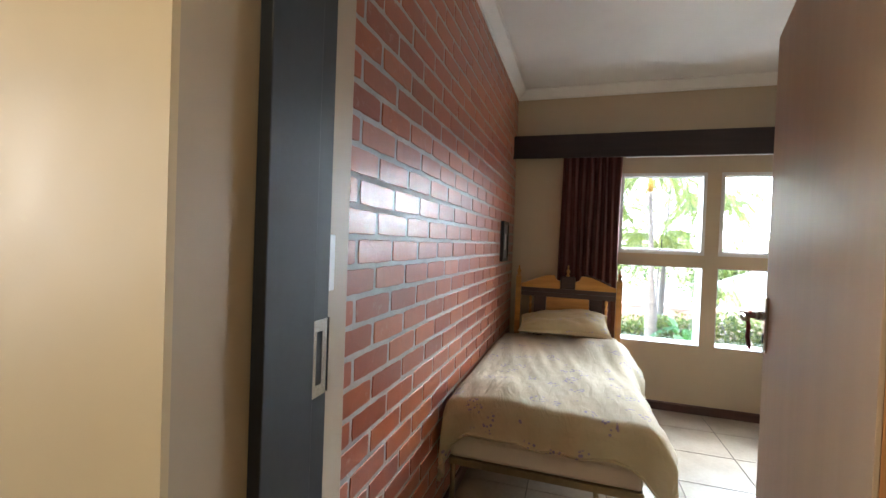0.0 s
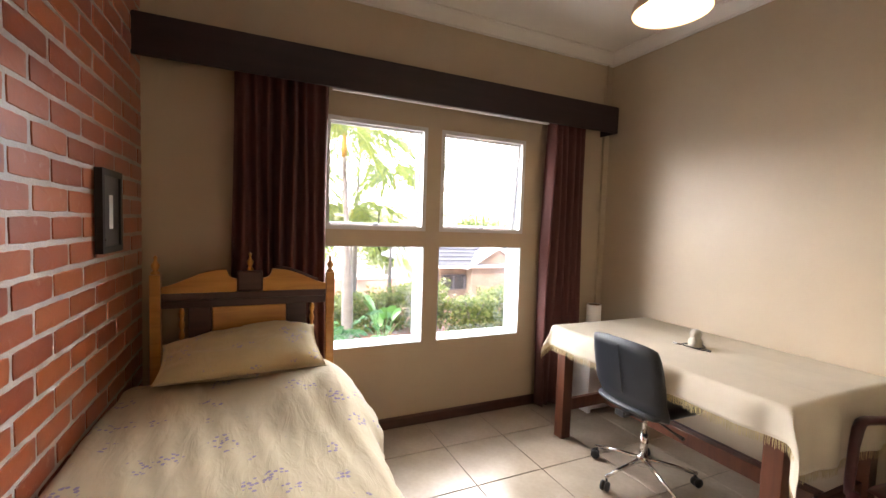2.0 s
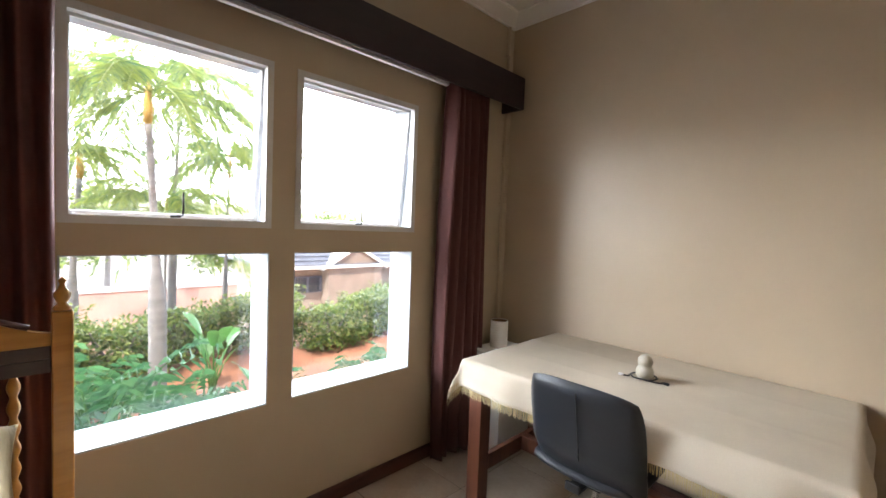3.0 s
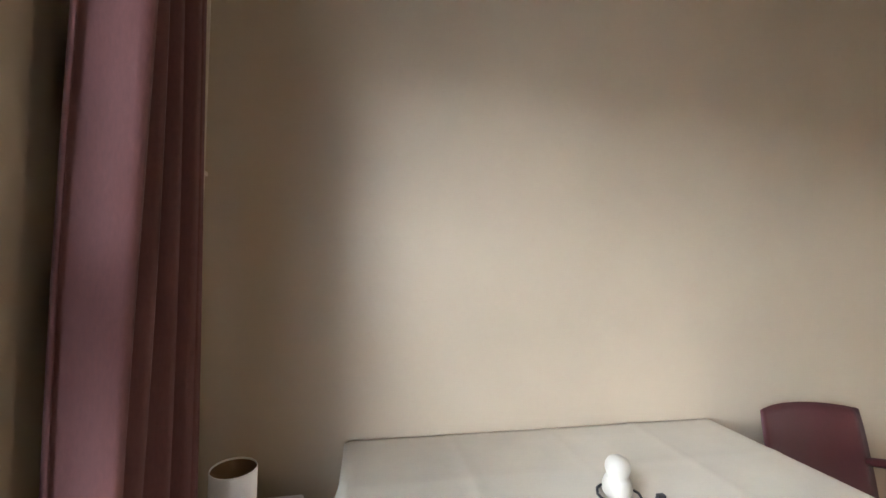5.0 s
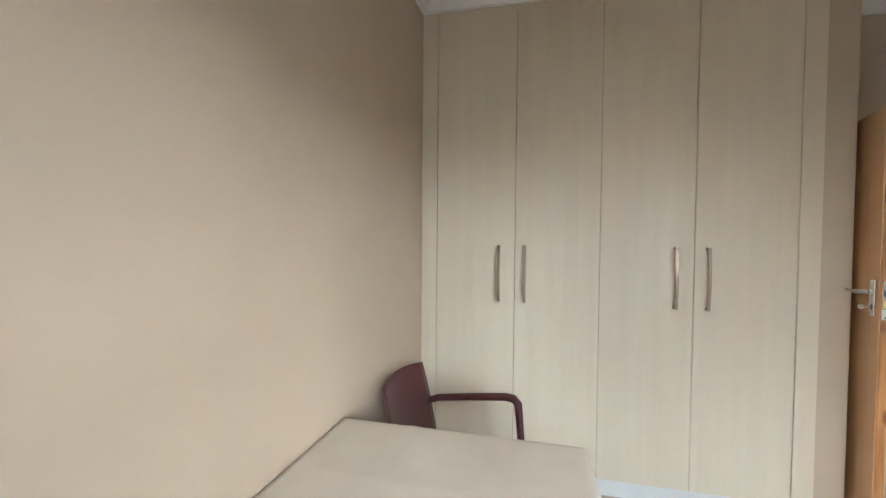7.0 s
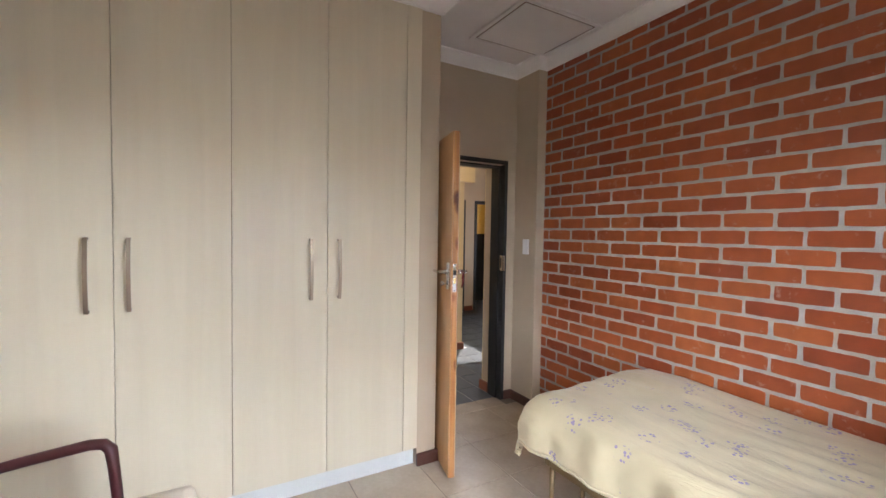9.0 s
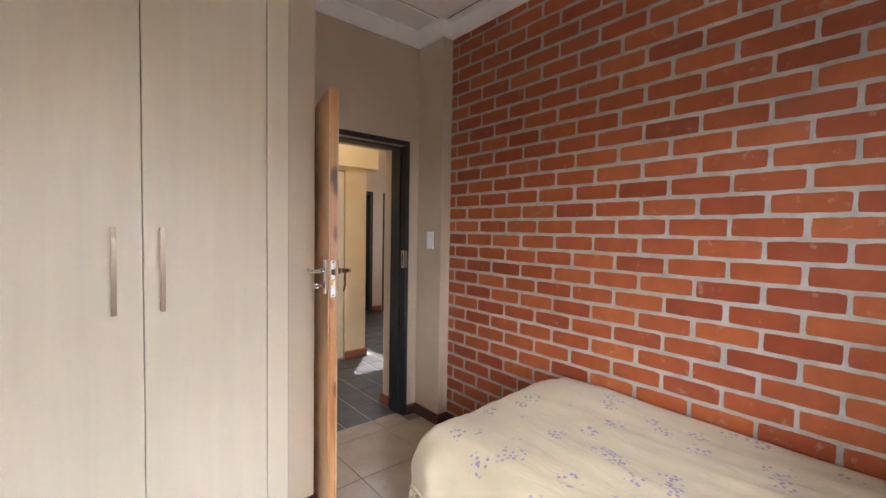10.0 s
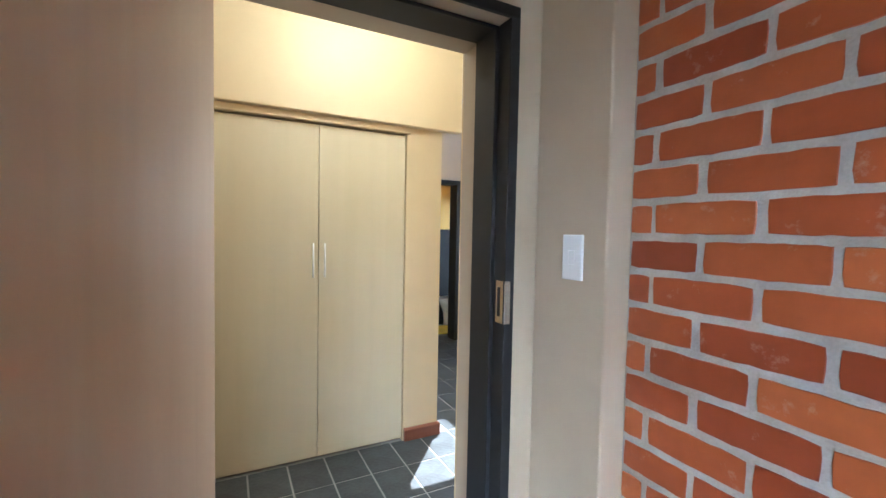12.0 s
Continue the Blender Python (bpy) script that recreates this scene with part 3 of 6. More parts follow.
# in the door's own frame the leaf runs from the hinge along -x' when closed; here x' is the leaf's length
door.matrix_world = pose(1.012, 0.012, 0.012, 0, 0, 90 - (DOOR_TURN - 90))
LEAF, THICK, LEAFH = 0.840, 0.043, 2.025
boxed("face_panel", (0.0, LEAF - 0.004, 0.037, THICK, 0.0, LEAFH), M_DOORFACE, door, 0.001, "smooth brown veneer")
boxed("face_panel", (0.0, LEAF - 0.004, 0.0, 0.006, 0.0, LEAFH), M_PINEFACE, door, 0.001, "honey pine veneer")
boxed("core", (0.0, LEAF, 0.0065, 0.0365, 0.001, LEAFH - 0.001), M_PINE, door, 0.001, "knotty varnished pine edge")
boxed("lock_plate", (LEAF - 0.001, LEAF + 0.002, 0.009, 0.031, 1.100, 1.265), M_STEEL, door, 0.001, "steel lock plate")
boxed("latch", (LEAF, LEAF + 0.010, 0.013, 0.027, 1.200, 1.226), M_DARKMETAL, door, 0.002)
boxed("deadbolt", (LEAF, LEAF + 0.004, 0.014, 0.026, 1.150, 1.180), M_BRASS, door, 0.001, "brass bolt")
for s, y0 in ((1, THICK), (-1, 0.0)):
    boxed("back_plate", (LEAF - 0.072, LEAF - 0.028, min(y0, y0 + s * 0.009), max(y0, y0 + s * 0.009), 1.110, 1.267), M_STEEL, door, 0.003, "brushed steel plate")
    bm = bmesh.new()
    hx, hz = LEAF - 0.050, 1.212
    tube(bm, [(hx, y0, hz), (hx, y0 + s * 0.020, hz)], 0.014, 14)
    tube(bm, [(hx, y0 + s * 0.0205, hz), (hx, y0 + s * 0.030, hz), (hx, y0 + s * 0.031, hz), (hx, y0 + s * 0.068, hz)], [0.013, 0.012, 0.0092, 0.0092], 14)
    add_box(bm, hx - 0.098, hx + 0.009, min(y0 + s * 0.056, y0 + s * 0.070), max(y0 + s * 0.056, y0 + s * 0.070), hz - 0.007, hz + 0.007, 0.004)
    part("lever_handle", bm, M_STEEL, door, "rounded steel lever", True)
bm = bmesh.new()
for yk in (-0.0115, THICK + 0.0087):
    add_box(bm, LEAF - 0.0535, LEAF - 0.0475, yk, yk + 0.003, 1.135, 1.152, 0.001)
    tube(bm, [(LEAF - 0.0505, yk, 1.156), (LEAF - 0.0505, yk + 0.003, 1.156)], 0.0055, 12)
part("keyhole", bm, M_BLACK, door)
for hz in (1.112, 1.254):
    for s, y0 in ((1, THICK + 0.009), (-1, -0.009)):
        bm = bmesh.new()
        tube(bm, [(LEAF - 0.050, y0, hz), (LEAF - 0.050, y0 + s * 0.0015, hz)], 0.004, 10)
        part("screw", bm, M_CHROME, door)
for hz in (1.108, 1.257):
    bm = bmesh.new()
    tube(bm, [(LEAF + 0.002, 0.020, hz), (LEAF + 0.003, 0.020, hz)], 0.0042, 10)
    part("screw", bm, M_DARKMETAL, door)
key = thing("door_key", "steel key with an oval bow inserted in the door lock", "key")
key.matrix_world = door.matrix_world @ pose(LEAF - 0.0505, -0.010, 1.145)
bm = bmesh.new()
tube(bm, [(0, 0.002, 0), (0, -0.022, 0)], 0.0028, 10)
part("shank", bm, M_STEEL, key, "", True)
bm = bmesh.new()
tube(bm, [(0.0, -0.031 + 0.009 * math.cos(a), 0.009 * math.sin(a)) for a in [k * math.pi / 8 for k in range(17)]], 0.0036, 8)
part("bow", bm, M_STEEL, key, "", True)
bm = bmesh.new()
tube(bm, [(LEAF - 0.054, THICK + 0.040, 1.225), (LEAF - 0.050, THICK + 0.046, 1.198), (LEAF - 0.050, THICK + 0.043, 1.18), (LEAF - 0.049, THICK + 0.045, 1.15), (LEAF - 0.051, THICK + 0.041, 1.125),
          (LEAF - 0.056, THICK + 0.038, 1.115)], [0.004, 0.0045, 0.0055, 0.0055, 0.005, 0.003], 8)
part("cord", bm, M_RED, door, "red cord loop")
for hz in (0.25, 1.0, 1.78):
    bm = bmesh.new()
    tube(bm, [(-0.006, -0.002, hz - 0.05), (-0.006, -0.002, hz + 0.05)], 0.006, 10)
    part("hinge", bm, M_STEEL, door, "", True)

strike = thing("strike_plate", "bent steel strike plate screwed on the black door frame", "lock plate", (0.0, 0.0, 1.2))
bm = bmesh.new()
solid_cells(bm, [0.2045, 0.2062], [-0.034, -0.026, -0.010, 0.004], [-0.065, -0.045, 0.045, 0.065], lambda x, y, z: not (abs(z) < 0.045 and -0.026 < y < -0.010))
part("plate", bm, M_STEEL, strike)
boxed("lip", (0.185, 0.2062, 0.0105, 0.0125, -0.065, 0.065), M_STEEL, strike, 0.0005)
boxed("recess", (0.2042, 0.2046, -0.026, -0.010, -0.045, 0.045), M_BLACK, strike, 0)

switch = thing("light_switch", "white plastic light switch on the plastered pier", "light switch", (0.085, 0.168, 1.347))
boxed("plate", (0.0, 0.009, -0.037, 0.037, -0.063, 0.063), M_WHITE, switch, 0.003)
boxed("rocker", (0.009, 0.0105, -0.012, 0.012, -0.020, 0.020), M_WHITE, switch, 0.002)

# ---- windows ----
for i, (xa, xb) in enumerate(WIN_X):
    # upper: steel frame near the inner face with a sash tilted outwards
    za, zb = WIN_Z[1]
    w = thing("window_upper", "grey painted steel window with its top-hung sash ajar", "window", ((xa + xb) / 2, L, za))
    w["kind"] = "structure"
    hw, hh = (xb - xa) / 2, zb - za
    bm = bmesh.new()
    f = 0.026
    solid_cells(bm, [-hw - 0.002, -hw + f, hw - f, hw + 0.002], [-0.006, 0.028], [-0.002, f, hh - f, hh + 0.002], lambda x, y, z: abs(x) > hw - f or z < f or z > hh - f)
    part("window_frame", bm, M_WINFRAME, w, "grey painted steel frame")
    ang = radians(7)
    turn = Matrix.Translation((0, 0.032, hh - f)) @ Matrix.Rotation(ang, 4, 'X') @ Matrix.Translation((0, 0, -(hh - f)))
    bm = bmesh.new()
    solid_cells(bm, [-hw + 0.014, -hw + 0.034, hw - 0.034, hw - 0.014], [0.0, 0.022], [0.016, 0.036, hh - 0.036, hh - 0.016], lambda x, y, z: abs(x) > hw - 0.034 or z < 0.036 or z > hh - 0.036)
    bm.transform(turn)
    part("sash", bm, M_WINFRAME, w, "tilted grey sash")
    bm = bmesh.new()
    add_box(bm, -hw + 0.034, hw - 0.034, 0.009, 0.013, 0.036, hh - 0.036)
    bm.transform(turn)
    g = part("pane", bm, M_GLASS, w)
    g.visible_shadow = False
    bm = bmesh.new()
    tube(bm, [(-0.03, 0.004, f + 0.006), (0.0, -0.004, f + 0.008), (0.012, 0.01, f + 0.012), (0.016, 0.02, f + 0.035), (0.018, 0.03, f + 0.10)], [0.005, 0.006, 0.005, 0.004, 0.003], 8)
    part("stay", bm, M_DARKMETAL, w, "dark casement stay")
    # lower: fixed pane far out, deep white reveal darkened in its colour
    za, zb = WIN_Z[0]
    w = thing("window_lower", "fixed lower window pane in a deep toned-down white reveal", "window", ((xa + xb) / 2, L, za))
    w["kind"] = "structure"
    hh = zb - za
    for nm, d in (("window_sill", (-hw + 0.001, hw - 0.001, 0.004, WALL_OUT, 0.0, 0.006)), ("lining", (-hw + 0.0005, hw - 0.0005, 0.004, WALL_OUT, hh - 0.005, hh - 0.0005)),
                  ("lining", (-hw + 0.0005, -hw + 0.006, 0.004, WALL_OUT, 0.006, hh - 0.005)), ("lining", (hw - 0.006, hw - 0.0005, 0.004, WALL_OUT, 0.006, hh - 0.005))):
        boxed(nm, d, M_REVEAL, w, 0.0005, "white paint toned down to grey-blue")
    g = boxed("pane", (-hw + 0.006, hw - 0.006, WALL_OUT - 0.02, WALL_OUT - 0.016, 0.006, hh - 0.005), M_GLASS, w, 0)
    g.visible_shadow = False
    za, zb = WIN_Z[1]
    u = struct(boxed("reveal_upper", (xb - 0.006, xb - 0.0005, L + 0.03, L + WALL_OUT, za, zb), M_REVEAL, bevel=0.0005), "window reveal, white paint toned down to grey-blue", "window reveal")
    struct(boxed("reveal_upper", (xa + 0.0005, xa + 0.006, L + 0.03, L + WALL_OUT, za, zb), M_REVEAL, bevel=0.0005), "window reveal, white paint toned down to grey-blue", "window reveal")
    struct(boxed("reveal_upper", (xa + 0.006, xb - 0.006, L + 0.03, L + WALL_OUT, zb - 0.006, zb - 0.0005), M_REVEAL, bevel=0.0005), "window reveal, white paint toned down to grey-blue", "window reveal")

# ---- pelmet, rail, curtains ----
pelmet = thing("pelmet", "dark stained wooden box pelmet above the window", "pelmet", (0.0, L, 2.195))
boxed("front_board", (0.02, 3.255, -0.175, -0.155, 0.0, 0.205), M_PELMET, pelmet, 0.004)
boxed("top_board", (0.004, 3.255, -0.154, -0.002, 0.196, 0.214), M_PELMET, pelmet, 0.002)
boxed("end_board", (3.237, 3.255, -0.154, -0.002, 0.0, 0.195), M_PELMET, pelmet, 0.002)
rail = thing("curtain_rail", "white paint toned down to grey-blue metal curtain rail under the pelmet", "curtain rail", (0.0, L - 0.10, 2.20))
boxed("rail", (1.02, 2.62, -0.012, 0.012, 0.0, 0.03), M_WHITE, rail, 0.003)
for x in (1.2, 1.74, 2.45):
    boxed("bracket", (x - 0.006, x + 0.006, -0.006, 0.006, 0.0305, 0.190), M_WHITE, rail, 0.002)


def curtain(x0, x1, z0, z1, y, folds, seed, flare=0.0):
    rnd = random.Random(seed)
    c = thing("curtain", "maroon pleated curtain hanging to the floor from the rail", "curtain", ((x0 + x1) / 2, y, z0), group="curtains of the window")
    nx, nz = folds * 10, 26
    phase = [rnd.uniform(-0.5, 0.5) for _ in range(folds + 1)]
    bm = bmesh.new()
    grid = []
    half = (x1 - x0) / 2
    for k in range(nz + 1):
        v = k / nz
        row = []
        for i in range(nx + 1):
            u = i / nx
            ph = u * folds * 2 * math.pi + 0.6 * math.sin(3 * u + seed) + 0.25 * math.sin(v * 3 + u * 7)
            amp = 0.033 + 0.012 * math.sin(u * 9 + seed) - 0.008 * max(0, v - 0.9) * 10
            wide = 1 + flare * (1 - v) * (1 - v)
            xx = (u * 2 - 1) * half * wide + 0.008 * math.sin(v * 5 + u * 11 + seed)
            yy = math.sin(ph) * amp + 0.012 * math.sin(v * 4 + u * 5)
            row.append(bm.verts.new((xx, yy, (z1 - z0) * v)))
        grid.append(row)
    for a, b in zip(grid, grid[1:]):
        for i in range(nx):
            bm.faces.new((a[i], a[i + 1], b[i + 1], b[i]))
    cl = part("cloth", bm, M_CURTAIN, c, "", True)
    s = cl.modifiers.new("thick", "SOLIDIFY")
    s.thickness = 0.003
    bm = bmesh.new()
    for i in range(folds * 2):
        x = -half + (i + 0.5) * 2 * half / (folds * 2)
        add_box(bm, x - 0.004, x + 0.004, -0.014, -0.006, z1 - z0 - 0.09, z1 - z0 - 0.005, 0.001)
    part("heading_tape", bm, M_CURTAIN, c)
    return c


curtain(0.49, 1.0, 0.02, 2.30, L - 0.10, 8, 3)
curtain(2.63, 2.99, 0.02, 2.30, L - 0.10, 6, 8, 0.05)

pipe = thing("conduit_pipe", "thin tan painted pipe running down the corner of the wall", "pipe", (3.27, L, 0.08))
bm = bmesh.new()
tube(bm, [(0, -0.018, 0.0), (0.0, -0.018, 2.70)], 0.011, 10)
part("pipe", bm, M_WALL, pipe, "", True)
for z in (0.5, 1.5, 2.5):
    boxed("clip", (-0.018, 0.018, -0.032, -0.002, z, z + 0.014), M_WALL, pipe, 0.002)

# ---- wardrobe ----
ward = thing("wardrobe", "floor-to-ceiling pale maple built-in wardrobe with long steel handles", "wardrobe", (1.301, 0.0, 0.0))
WX = W - 1.301
seams = [1.398, 1.857, 2.321, 2.783, 3.246]
boxed("side_filler", (0.001, seams[0] - 1.301 - 0.003, WARD_Y - 0.02, WARD_Y - 0.001, 0.118, H - 0.087), M_MAPLE, ward, 0.0015)
boxed("side_filler", (seams[-1] - 1.301 + 0.003, WX - 0.002, WARD_Y - 0.02, WARD_Y - 0.001, 0.118, H - 0.087), M_MAPLE, ward, 0.0015)
boxed("top_filler", (seams[0] - 1.301 - 0.002, seams[-1] - 1.301 + 0.002, WARD_Y - 0.025, WARD_Y - 0.006, H - 0.125, H - 0.087), M_MAPLE, ward, 0.0015)
boxed("carcass", (0.001, WX - 0.002, 0.002, WARD_Y - 0.026, 0.109, H - 0.001), M_MAPLEEDGE, ward, 0.001)
boxed("plinth", (0.002, WX - 0.003, 0.45, WARD_Y - 0.05, 0.0, 0.108), M_PLINTH, ward, 0.001, "pale plinth")
for i in range(4):
    x0, x1 = seams[i] - 1.301 + 0.0016, seams[i + 1] - 1.301 - 0.0016
    dz = 0.118
    d = boxed("door", (x0, x1, WARD_Y - 0.018, WARD_Y, dz, H - 0.127), M_MAPLE, ward, 0.0015, "tall pale maple door")
    hx = [1.797, 1.947, 2.725, 2.872][i] - 1.301
    bm = bmesh.new()
    hz0, hz1 = 1.085, 1.41
    add_box(bm, hx - 0.007, hx + 0.007, WARD_Y, WARD_Y + 0.026, hz0, hz0 + 0.012, 0.002)
    add_box(bm, hx - 0.007, hx + 0.007, WARD_Y, WARD_Y + 0.026, hz1 - 0.012, hz1, 0.002)
    pts = []
    for k in range(13):
        u = k / 12
        pts.append((WARD_Y + 0.026 + 0.012 * math.sin(u * math.pi), hz0 + (hz1 - hz0) * u))
    prev = None
    for (y, z) in pts:
        cur = [bm.verts.new((hx - 0.008, y, z)), bm.verts.new((hx + 0.008, y, z)), bm.verts.new((hx + 0.008, y + 0.007, z)), bm.verts.new((hx - 0.008, y + 0.007, z))]
        if prev:
            for q in range(4):
                bm.faces.new((prev[q], prev[(q + 1) % 4], cur[(q + 1) % 4], cur[q]))
        else:
            bm.faces.new(cur)
        prev = cur
    bm.faces.new(prev)
    part("handle", bm, M_BOW, d, "long bowed satin steel handle")

# ---- corridor cupboards ----
cup = thing("corridor_cupboard", "pale two-door built-in corridor cupboard with thin handles", "cupboard", (0.463, END_Y, 0.0))
boxed("carcass", (-0.556, 0.556, -0.55, -0.040, 0.0, 2.044), M_MAPLEEDGE, cup, 0.001)
for s in (-1, 1):
    d = boxed("door", (min(s * 0.002, s * 0.553), max(s * 0.002, s * 0.553), -0.036, -0.016, 0.015, 2.035), M_CUPBOARD, cup, 0.002, "plain pale door")
    x = s * 0.034
    bm = bmesh.new()
    tube(bm, [(x, -0.016, 1.14), (x, 0.008, 1.14)], 0.004, 8)
    tube(bm, [(x, -0.016, 1.315), (x, 0.008, 1.315)], 0.004, 8)
    tube(bm, [(x, 0.010, 1.125), (x, 0.010, 1.33)], 0.0055, 10)
    part("handle", bm, M_SATIN, d, "thin satin steel bar handle", True)
struct(boxed("cupboard_trim", (-0.115, 1.04, END_Y + 0.001, END_Y + 0.02, 2.046, 2.084), M_WALLC), "cream painted ledge over the cupboard", "trim")

# ---- bathroom door frame, toilet, tiles ----
bm = bmesh.new()
solid_cells(bm, [-2.80, -2.75, -1.99, -1.94], [-3.87, -3.68], [0.0, 2.02, 2.07], lambda x, y, z: x < -2.75 or x > -1.99 or z > 2.02)
struct(part("door_frame_3", bm, M_FRAME), "black painted steel door frame at the passage end", "door frame")
bm = bmesh.new()
solid_cells(bm, [-1.73, -1.67, -0.91, -0.86], [-3.87, -3.68], [0.0, 2.02, 2.07], lambda x, y, z: x < -1.67 or x > -0.91 or z > 2.02)
struct(part("door_frame_2", bm, M_FRAME), "black painted steel bathroom door frame", "door frame")
toilet = thing("toilet", "white porcelain toilet with a closed seat", "toilet", (-2.05, -4.75, 0.0), 180)
bm = bmesh.new()
lathe(bm, [(0.0, 0.0), (0.11, 0.0), (0.105, 0.08), (0.12, 0.2), (0.17, 0.33), (0.185, 0.385), (0.17, 0.395), (0.0, 0.395)], (0, -0.25, 0), 24)
part("bowl", bm, M_PORCELAIN, toilet, "", True)
bm = bmesh.new()
lathe(bm, [(0.0, 0.0), (0.185, 0.0), (0.190, 0.01), (0.185, 0.03), (0.0, 0.036)], (0, -0.25, 0.397), 24)
part("seat", bm, M_WHITE, toilet, "", True)
boxed("cistern", (-0.19, 0.19, -0.06, 0.12, 0.40, 0.76), M_PORCELAIN, toilet, 0.02)
boxed("cistern_lid", (-0.20, 0.20, -0.07, 0.125, 0.761, 0.79), M_PORCELAIN, toilet, 0.01)
rug = thing("bath_mat", "yellow cotton bath mat on the slate floor", "mat", (-1.75, -4.25, 0.0))
boxed("mat", (-0.30, 0.30, -0.22, 0.22, 0.0, 0.015), M_YELLOWMAT, rug, 0.005)
for i in range(14):
    for k in range(7):
        struct(boxed("wall_tile", (-3.0 + i * 0.155, -2.855 + i * 0.155, -5.449, -5.441, 0.02 + k * 0.205, 0.218 + k * 0.205), M_BLACKTILE, bevel=0), "glossy black wall tile")

bd = struct(boxed("wall_bath_dado", (-3.40, -3.388, -5.44, -3.86, 0.0, 1.45), M_BLACKTILE, bevel=0), "glossy black tiled dado")
struct(boxed("wall_bath_back", (-2.85, -1.86, -4.62, -4.60, 0.0, 1.45), M_BLACKTILE, bevel=0), "glossy black tiled screen wall")

# ---- picture on the brick wall ----
pic = thing("framed_picture", "small black framed picture with a dark print", "picture", (west(2.88) + 0.006, 2.86, 1.425), -0.95)
bm = bmesh.new()
solid_cells(bm, [0.0, 0.026], [-0.125, -0.100, 0.100, 0.125], [-0.165, -0.140, 0.140, 0.165], lambda x, y, z: abs(y) > 0.100 or abs(z) > 0.140)
part("frame", bm, M_BLACK, pic)
boxed("print", (0.001, 0.018, -0.099, 0.099, -0.139, 0.139), M_PHOTO, pic, 0)
boxed("pale_motif", (0.0182, 0.0195, -0.022, 0.022, -0.070, 0.065), M_PAPER, pic, 0.0005)

# ---- bed ----
BX0, BX1, BY0, BY1 = 0.06, 0.950, 1.36, 3.22
bed = thing("single_bed", "single bed with a honey and dark pine headboard", "bed", (0.5, 2.25, 0.0))


def loc(x0, x1, y0, y1, z0, z1, o=(0.5, 2.25, 0.0)):
    return (x0 - o[0], x1 - o[0], y0 - o[1], y1 - o[1], z0 - o[2], z1 - o[2])


boxed("base_rail", loc(BX0, BX1, BY0, BY0 + 0.03, 0.300, 0.335), M_BEDMETAL, bed, 0.004, "bronze metal rail")
boxed("base_rail", loc(BX0, BX0 + 0.03, BY0 + 0.031, BY1, 0.300, 0.335), M_BEDMETAL, bed, 0.004, "bronze metal rail")
boxed("base_rail", loc(BX1 - 0.03, BX1, BY0 + 0.031, BY1, 0.300, 0.335), M_BEDMETAL, bed, 0.004, "bronze metal rail")
for k in range(9):
    boxed("slat", loc(BX0 + 0.031, BX1 - 0.031, 1.42 + k * 0.21, 1.49 + k * 0.21, 0.315, 0.333), M_PINE, bed, 0.002)
for x in (BX0 + 0.015, BX1 - 0.015):
    for y in (BY0 + 0.04, BY1 - 0.05):
        bm = bmesh.new()
        tube(bm, [(x - 0.5, y - 2.25, 0.0), (x - 0.5, y - 2.25, 0.299)], 0.013, 12)
        part("leg", bm, M_BEDMETAL, bed, "", True)
bm = bmesh.new()
tube(bm, [(0.75 - 0.5, BY0 - 2.25 + 0.06, 0.30), (0.78 - 0.5, BY0 - 2.25 + 0.10, 0.10), (0.84 - 0.5, BY0 - 2.25 + 0.16, 0.02)], 0.012, 10)
part("fold_bracket", bm, M_BEDMETAL, bed, "", True)
boxed("base", loc(BX0 + 0.004, BX1 - 0.004, BY0 + 0.004, BY1 - 0.01, 0.336, 0.45), M_MATTRESS, bed, 0.02, "cream upholstered base")
boxed("mattress", loc(BX0, BX1, BY0, BY1 - 0.01, 0.451, 0.560), M_MATTRESS, bed, 0.03, "cream mattress")
# headboard
HY = 3.235


def turned(bm, x, y, z0, z1, r):
    n = 40
    prof = [(0.0, 0.0), (r * 0.8, 0.0)]
    for i in range(n):
        u = (i + 0.5) / n
        prof.append((r * (0.55 + 0.5 * abs(math.sin(u * 6 * math.pi)) ** 1.5), (z1 - z0) * u))
    prof += [(r * 0.5, z1 - z0), (0.0, z1 - z0)]
    lathe(bm, prof, (x, y, z0), 14)


for x in (0.150, 1.005):
    boxed("post", loc(x - 0.024, x + 0.024, HY - 0.024, HY + 0.024, 0.0, 1.12), M_HONEY, bed, 0.004, "honey pine post")
    bm = bmesh.new()
    lathe(bm, [(0, 0), (0.020, 0), (0.022, 0.008), (0.010, 0.02), (0.018, 0.035), (0.020, 0.048), (0.010, 0.062), (0.006, 0.075), (0.010, 0.085), (0.0, 0.098)], (x - 0.5, HY - 2.25, 1.1205), 16)
    part("finial", bm, M_HONEY, bed, "turned pine finial", True)


